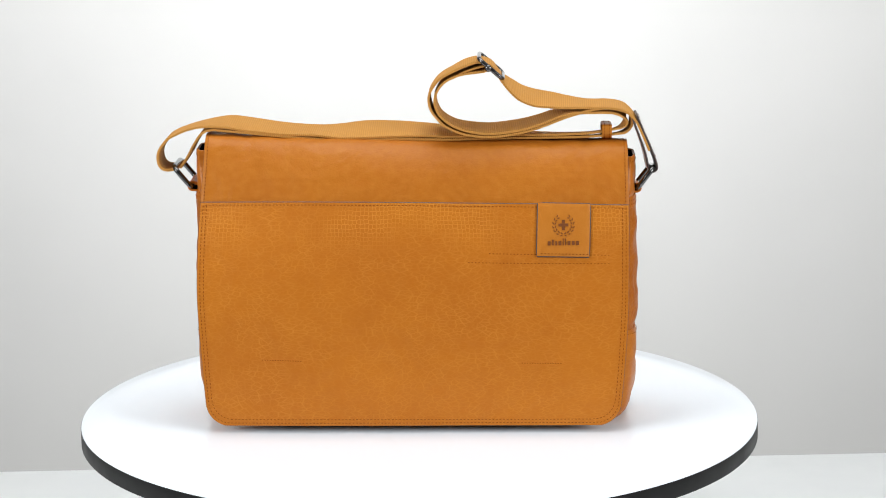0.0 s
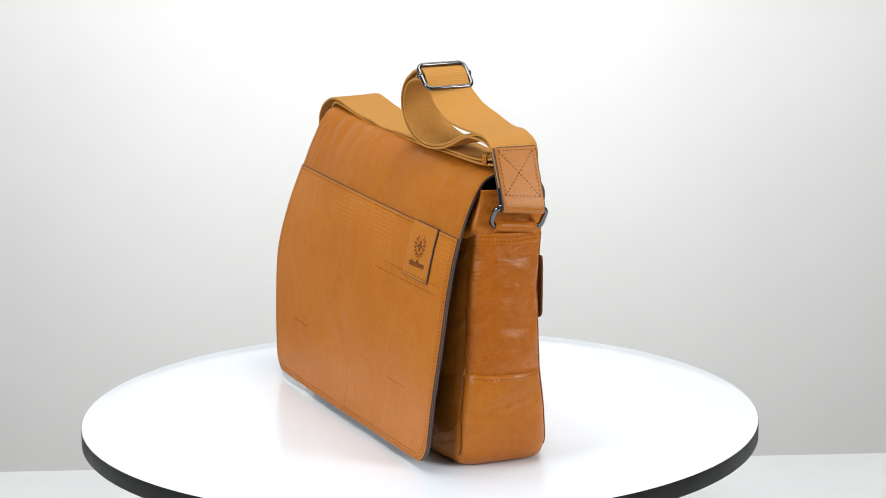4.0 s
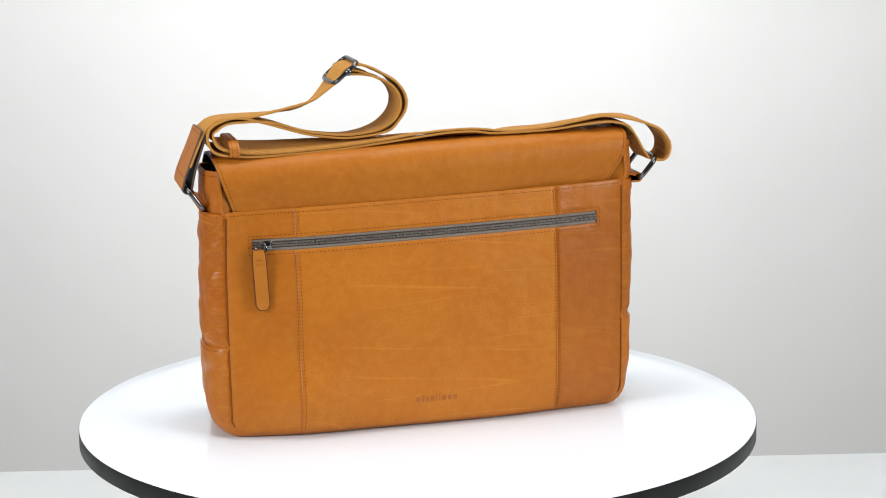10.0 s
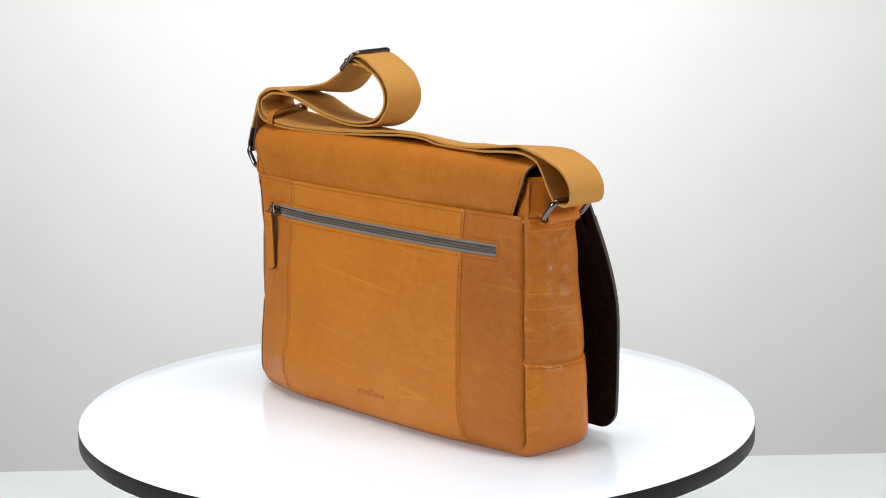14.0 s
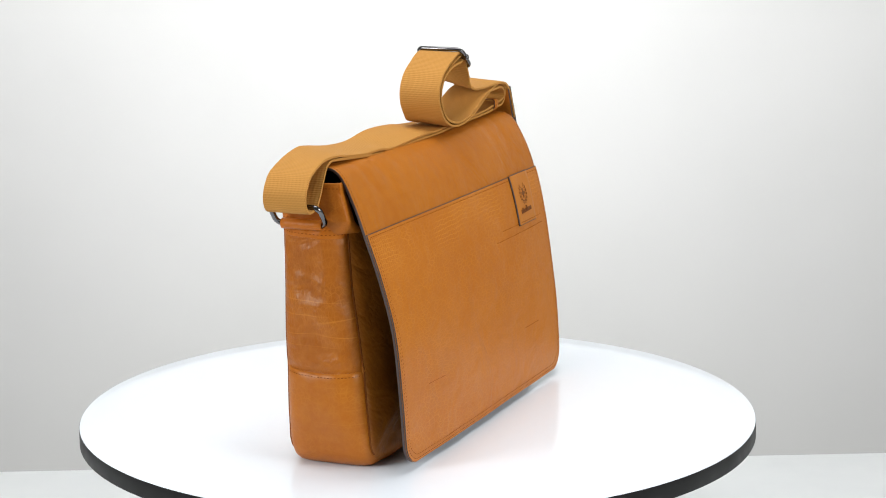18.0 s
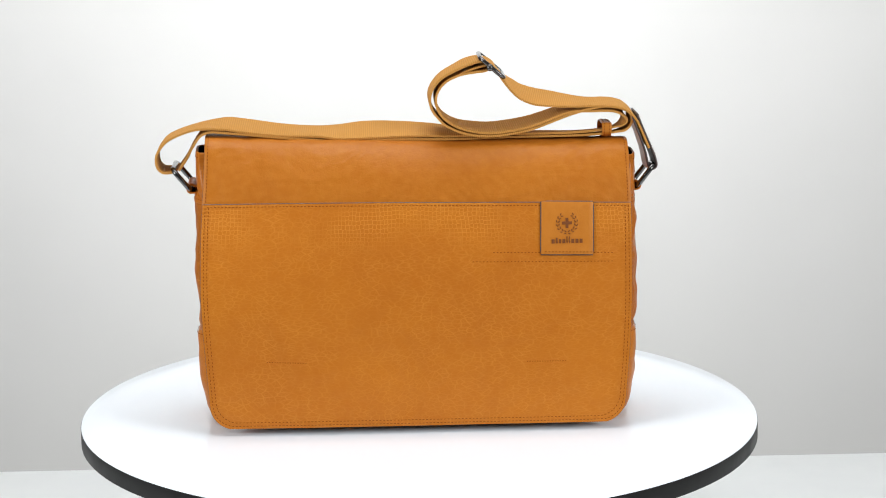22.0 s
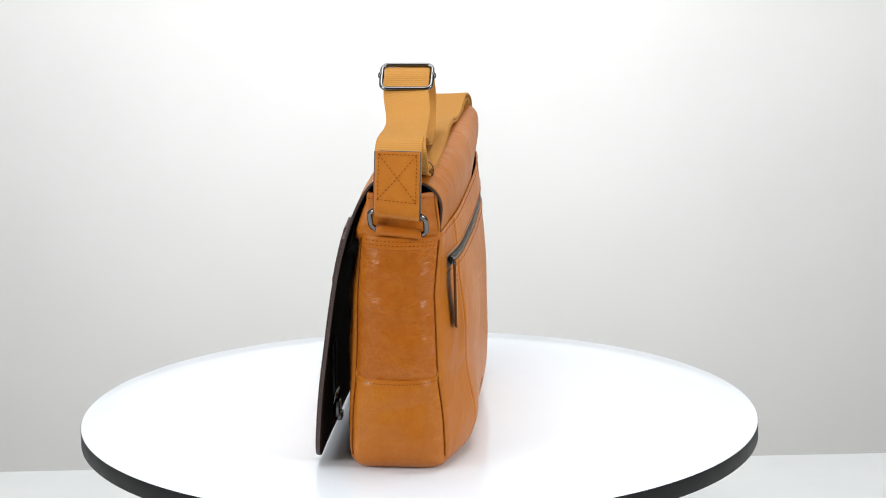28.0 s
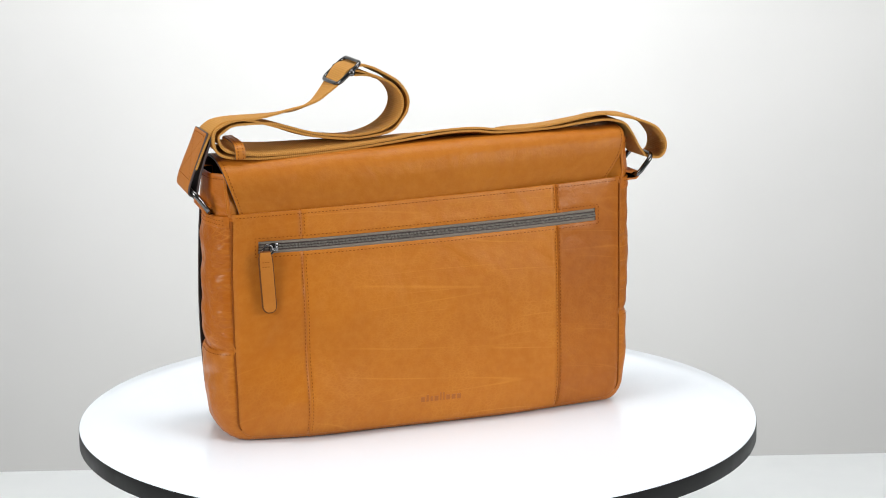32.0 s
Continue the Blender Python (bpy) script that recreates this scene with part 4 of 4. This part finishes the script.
# from the tab up through the buckle, round the loop and along the top; each row: x, z, y, roll
strip("webbing", [(0.2035, 0.2360, TAB_Y, 0), (0.1985, 0.2480, TAB_Y, 0), (0.1935, 0.2590, 0.0070, 0), (0.1900, 0.2645, 0.0070, -1), (0.1855, 0.2692, 0.0070, -2), (0.1800, 0.2725, 0.0070, -3),
                  (0.1700, 0.2744, 0.0070, -3.5), (0.1550, 0.2747, 0.0070, -3), (0.1450, 0.2751, 0.0070, -4.5), (0.1300, 0.2766, 0.0068, -9), (0.1190, 0.2782, 0.0064, -12), (0.1050, 0.2803, 0.0058, -14), (0.0930, 0.2845, 0.0045, -12),
                  (0.0840, 0.2910, 0.0025, -8), (0.0775, 0.2972, 0.0012, -3), (0.0715, 0.3048, 0.001, 0), (0.0675, 0.3104, 0.001, 0), (0.0622, 0.3136, 0.0008, 0), (0.0540, 0.3146, 0.0005, -1),
                  (0.0450, 0.3122, 0.0002, -2), (0.0365, 0.3082, 0.0004, -1), (0.0220, 0.2996, 0.0008, 0), (0.0135, 0.2872, 0.0010, 0), (0.0138, 0.2748, 0.0010, 0), (0.0212, 0.2640, 0.0012, 0),
                  (0.0295, 0.2572, 0.0018, 0), (0.0463, 0.2525, 0.0025, 5), (0.0678, 0.2512, 0.003, 6), (0.0908, 0.2542, 0.004, 6), (0.1069, 0.2582, 0.005, 5), (0.1332, 0.2672, 0.006, 3),
                  (0.1546, 0.2732, 0.007, 4), (0.1677, 0.2742, 0.008, 4), (0.1803, 0.2712, 0.009, 2), (0.1871, 0.2664, 0.010, 0), (0.1882, 0.2585, 0.011, 0), (0.1846, 0.2514, 0.0115, 4),
                  (0.1761, 0.2478, 0.012, 8), (0.1542, 0.2454, RUN_Y, 8), (0.1298, 0.2450, RUN_Y, 7), (0.0810, 0.2458, RUN_Y, 3), (0.0320, 0.2474, 0.0115, -5), (-0.0172, 0.2500, 0.0112, -12), (-0.0440, 0.2496, 0.0112, -14),
                  (-0.0666, 0.2482, 0.0115, -10), (-0.1161, 0.2506, 0.012, -5), (-0.1409, 0.2531, 0.0122, -5), (-0.1657, 0.2551, 0.0122, -4), (-0.1781, 0.2546, 0.0122, 0), (-0.1867, 0.2512, 0.0120, 0),
                  (-0.1935, 0.2420, 0.0118, 0), (-0.1995, 0.2310, 0.0118, 0), (-0.2060, 0.2215, 0.0118, 0)], strap, label="ribbed tan cotton webbing")
strip("webbing", [(0.0655, 0.3088, 0.0, 0), (0.0600, 0.3068, 0.0, -1), (0.0520, 0.3062, 0.0, -2), (0.0388, 0.3035, 0.0004, -1), (0.0262, 0.2970, 0.0008, 0), (0.0190, 0.2872, 0.0010, 0),
                  (0.0182, 0.2768, 0.0010, 0), (0.0236, 0.2666, 0.0012, 0), (0.0352, 0.2588, 0.0020, 2), (0.0510, 0.2549, 0.0025, 5), (0.0678, 0.2538, 0.003, 6), (0.0908, 0.2566, 0.004, 6),
                  (0.1069, 0.2606, 0.005, 5), (0.1332, 0.2692, 0.006, 3), (0.1546, 0.2705, 0.007, 4), (0.1721, 0.2698, 0.008, 3), (0.1818, 0.2644, 0.0095, 0), (0.1828, 0.2590, 0.0105, 0),
                  (0.1760, 0.2528, 0.0115, 8), (0.1590, 0.2490, RUN_Y, 8), (0.1298, 0.2475, RUN_Y, 7), (0.0810, 0.2483, RUN_Y, 3), (0.0320, 0.2499, 0.0115, -5), (0.0124, 0.2515, 0.0112, -8),
                  (-0.0171, 0.2525, 0.0112, -12), (-0.0440, 0.2521, 0.0112, -14), (-0.0666, 0.2507, 0.0115, -10), (-0.0864, 0.2514, 0.0118, -5), (-0.1161, 0.2529, 0.012, -7), (-0.1507, 0.2574, 0.0122, -9),
                  (-0.1666, 0.2592, 0.0122, -7), (-0.1910, 0.2568, 0.0125, 0), (-0.2126, 0.2492, 0.0125, 0), (-0.2213, 0.2415, 0.0122, 0), (-0.2256, 0.2333, 0.0120, 0), (-0.2250, 0.2246, 0.0118, 0),
                  (-0.2205, 0.2198, 0.0118, 0), (-0.2140, 0.2195, 0.0118, 0), (-0.2080, 0.2212, 0.0118, 0)], strap, label="ribbed tan cotton webbing")

# leather tab folded round the ring
(xa, za), (xb, zb), yc = RINGS[1]
tab_path = spline([(0.1935, 0, 0.2665), (0.1965, 0, 0.2590), (0.2010, 0, 0.2480), (0.2058, 0, 0.2365), (0.2102, 0, 0.2245), (0.2108, 0, 0.2175), (0.2065, 0, 0.2145), (0.2022, 0, 0.2180),
                   (0.1992, 0, 0.2310), (0.1950, 0, 0.2440), (0.1905, 0, 0.2560), (0.1878, 0, 0.2640)], 5)


def hang(p, dy):
    """Sideways step on the tab, which hangs lower at its back edge towards the ring."""
    return p + Vector((0, TAB_Y - 0.0027 + dy, -dy * (0.03 + 0.08 * smoothstep(0.262, 0.222, p.z))))


tab = part("strap_tab", sheet(lambda u, v: hang(tab_path[int(u)], (v - 0.5) * 0.0358), list(range(len(tab_path))), span(0, 1, 8), 0.0019, rim=4, side=1),
           [tab_hide, edge_paint, edge_paint], strap, "tan leather tab with cross stitching")


def on_tab(u, v):
    """u down the tab from its top (metres), v across."""
    run = 0.0
    for a, b in zip(tab_path, tab_path[1:]):
        d = (b - a).length
        if run + d >= u:
            p = a + (b - a) * ((u - run) / d)
            break
        run += d
    return hang(p, v) + Vector((0.0004, 0, 0.0002))


OUT_T = Vector((0.92, 0, 0.38))
hw, y0, y1 = 0.0152, 0.0026, 0.0405
corners = [(y0, -hw), (y0, hw), (y1, hw), (y1, -hw), (y0, -hw)]
for a, b in [*zip(corners, corners[1:]), ((y0, -hw), (y1, hw)), ((y0, hw), (y1, -hw))]:
    part("stitching", stitches([on_tab(a[0] + (b[0] - a[0]) * k / 16, a[1] + (b[1] - a[1]) * k / 16) for k in range(17)], lambda p: OUT_T, pitch=0.0032), thread, tab)

# buckle
lo_b, hi_b = Vector((0.0766, 0.0, 0.3004)), Vector((0.0564, 0.0, 0.3178))
mid = (lo_b + hi_b) / 2
buckle = part("strap_buckle", tube(rounded_loop(mid, hi_b - lo_b, (hi_b - lo_b).length / 2, 0.0212, 0.0055), 0.0019, True, 10), gunmetal, strap, "polished gunmetal slider buckle")
part("centre_bar", tube([mid + Vector((-0.0020, y, 0.0)) for y in span(-0.0225, 0.0225, 6)], 0.0017, sides=10), gunmetal, buckle)
for y in (-0.0224, 0.0224):
    bm = bmesh.new()
    bmesh.ops.create_uvsphere(bm, u_segments=14, v_segments=10, radius=0.0031, matrix=Matrix.Translation(mid + Vector((-0.0020, y, 0.0008))) @ Matrix.Diagonal((1, 0.75, 1, 1)))
    part("bar_end", bm, gunmetal, buckle)
# the webbing's end, folded and sewn behind the bar
part("folded_end", ribbon(spline([(0.0650, 0.0, 0.3120), (0.0610, 0.0, 0.3112), (0.0520, 0.0, 0.3090), (0.0420, 0.001, 0.3052), (0.0350, 0.002, 0.3012)], 6), WEB - 0.001, 0.0018), webbing, strap, "folded webbing end")

# keeper loop round the lower run
kx, ky, kz, kw = 0.1668, RUN_Y - 0.0022, 0.2500, 0.0085
loop_pts = []
for k in range(40):
    a = 2 * math.pi * k / 40
    c, s = math.cos(a), math.sin(a)
    loop_pts.append(Vector((0, ky + 0.0199 * (abs(c) ** 0.35) * (1 if c > 0 else -1), kz + (0.0068 if s > 0 else 0.0050) * (abs(s) ** 0.6) * (1 if s > 0 else -1) - 0.16 * 0.0205 * c)))
bm = bmesh.new()
rings = []
for dx, grow in ((-kw / 2, 0.0), (-kw / 2, 0.0009), (-kw / 4, 0.0014), (kw / 4, 0.0014), (kw / 2, 0.0009), (kw / 2, 0.0)):
    c0 = Vector((0, ky, kz))
    rings.append([bm.verts.new(q + (q - c0).normalized() * grow + Vector((kx + dx, 0, 0))) for q in loop_pts])
for i in range(len(rings)):
    A, B = rings[i], rings[(i + 1) % len(rings)]
    for k in range(40):
        f = bm.faces.new((A[k], A[(k + 1) % 40], B[(k + 1) % 40], B[k]))
        f.material_index = 1 if i in (0, 4) else 0
part("keeper_loop", bm, [plain_hide, edge_paint], strap, "tan leather keeper loop")
for d in (-0.0021, 0.0021):
    rows = [Vector((kx + d, q.y, q.z)) + (q - Vector((0, ky, kz))).normalized() * 0.0014 for q in loop_pts]
    part("stitching", stitches(rows, lambda p: (Vector((0, p.y - ky, (p.z - kz) * 6))).normalized(), pitch=0.0026, length=0.0017), thread, strap)

# ---- clips under the flap
for cx, cy in ((-0.112, -0.0525), (0.109, -0.0585)):
    clip = part("clip_strap", box_bm((cx - 0.010, cy - 0.0028, 0.045), (cx + 0.010, cy - 0.0006, 0.092), 0.0008), black_nylon, bag, "black strap with metal clip under the flap")
    frame_pts = [Vector((cx + a * 0.0092, cy - 0.0012 + 0.0010 * b, 0.0435 + b * 0.0042)) for a, b in ((-1, -1), (-0.2, -1), (0.2, -1), (1, -1), (1, 0), (1, 1), (0, 1), (-1, 1), (-1, 0))]
    part("clip_frame", tube(frame_pts, 0.0011, True), chrome, clip, "chrome clip frame")
    bm = box_bm((cx - 0.0080, cy - 0.0030, 0.0260), (cx + 0.0080, cy + 0.0022, 0.0395), 0.0012)
    box_bm((cx - 0.0070, cy - 0.0022, 0.0225), (cx + 0.0070, cy + 0.0042, 0.0290), 0.0010, bm)
    part("clip_body", bm, gunmetal, clip, "dark metal clip")


def motions():
    """The disc and the bag on it turn at an even pace."""
    for thing, lift, start in ((turntable, 0.0, 0.0), (bag, 0.0005, YAW)):
        walk(thing, [(k * 0.2, pose(AXLE.x, AXLE.y, lift, 0, 0, start - TURN * k * 0.2)) for k in range(161)])


motions()
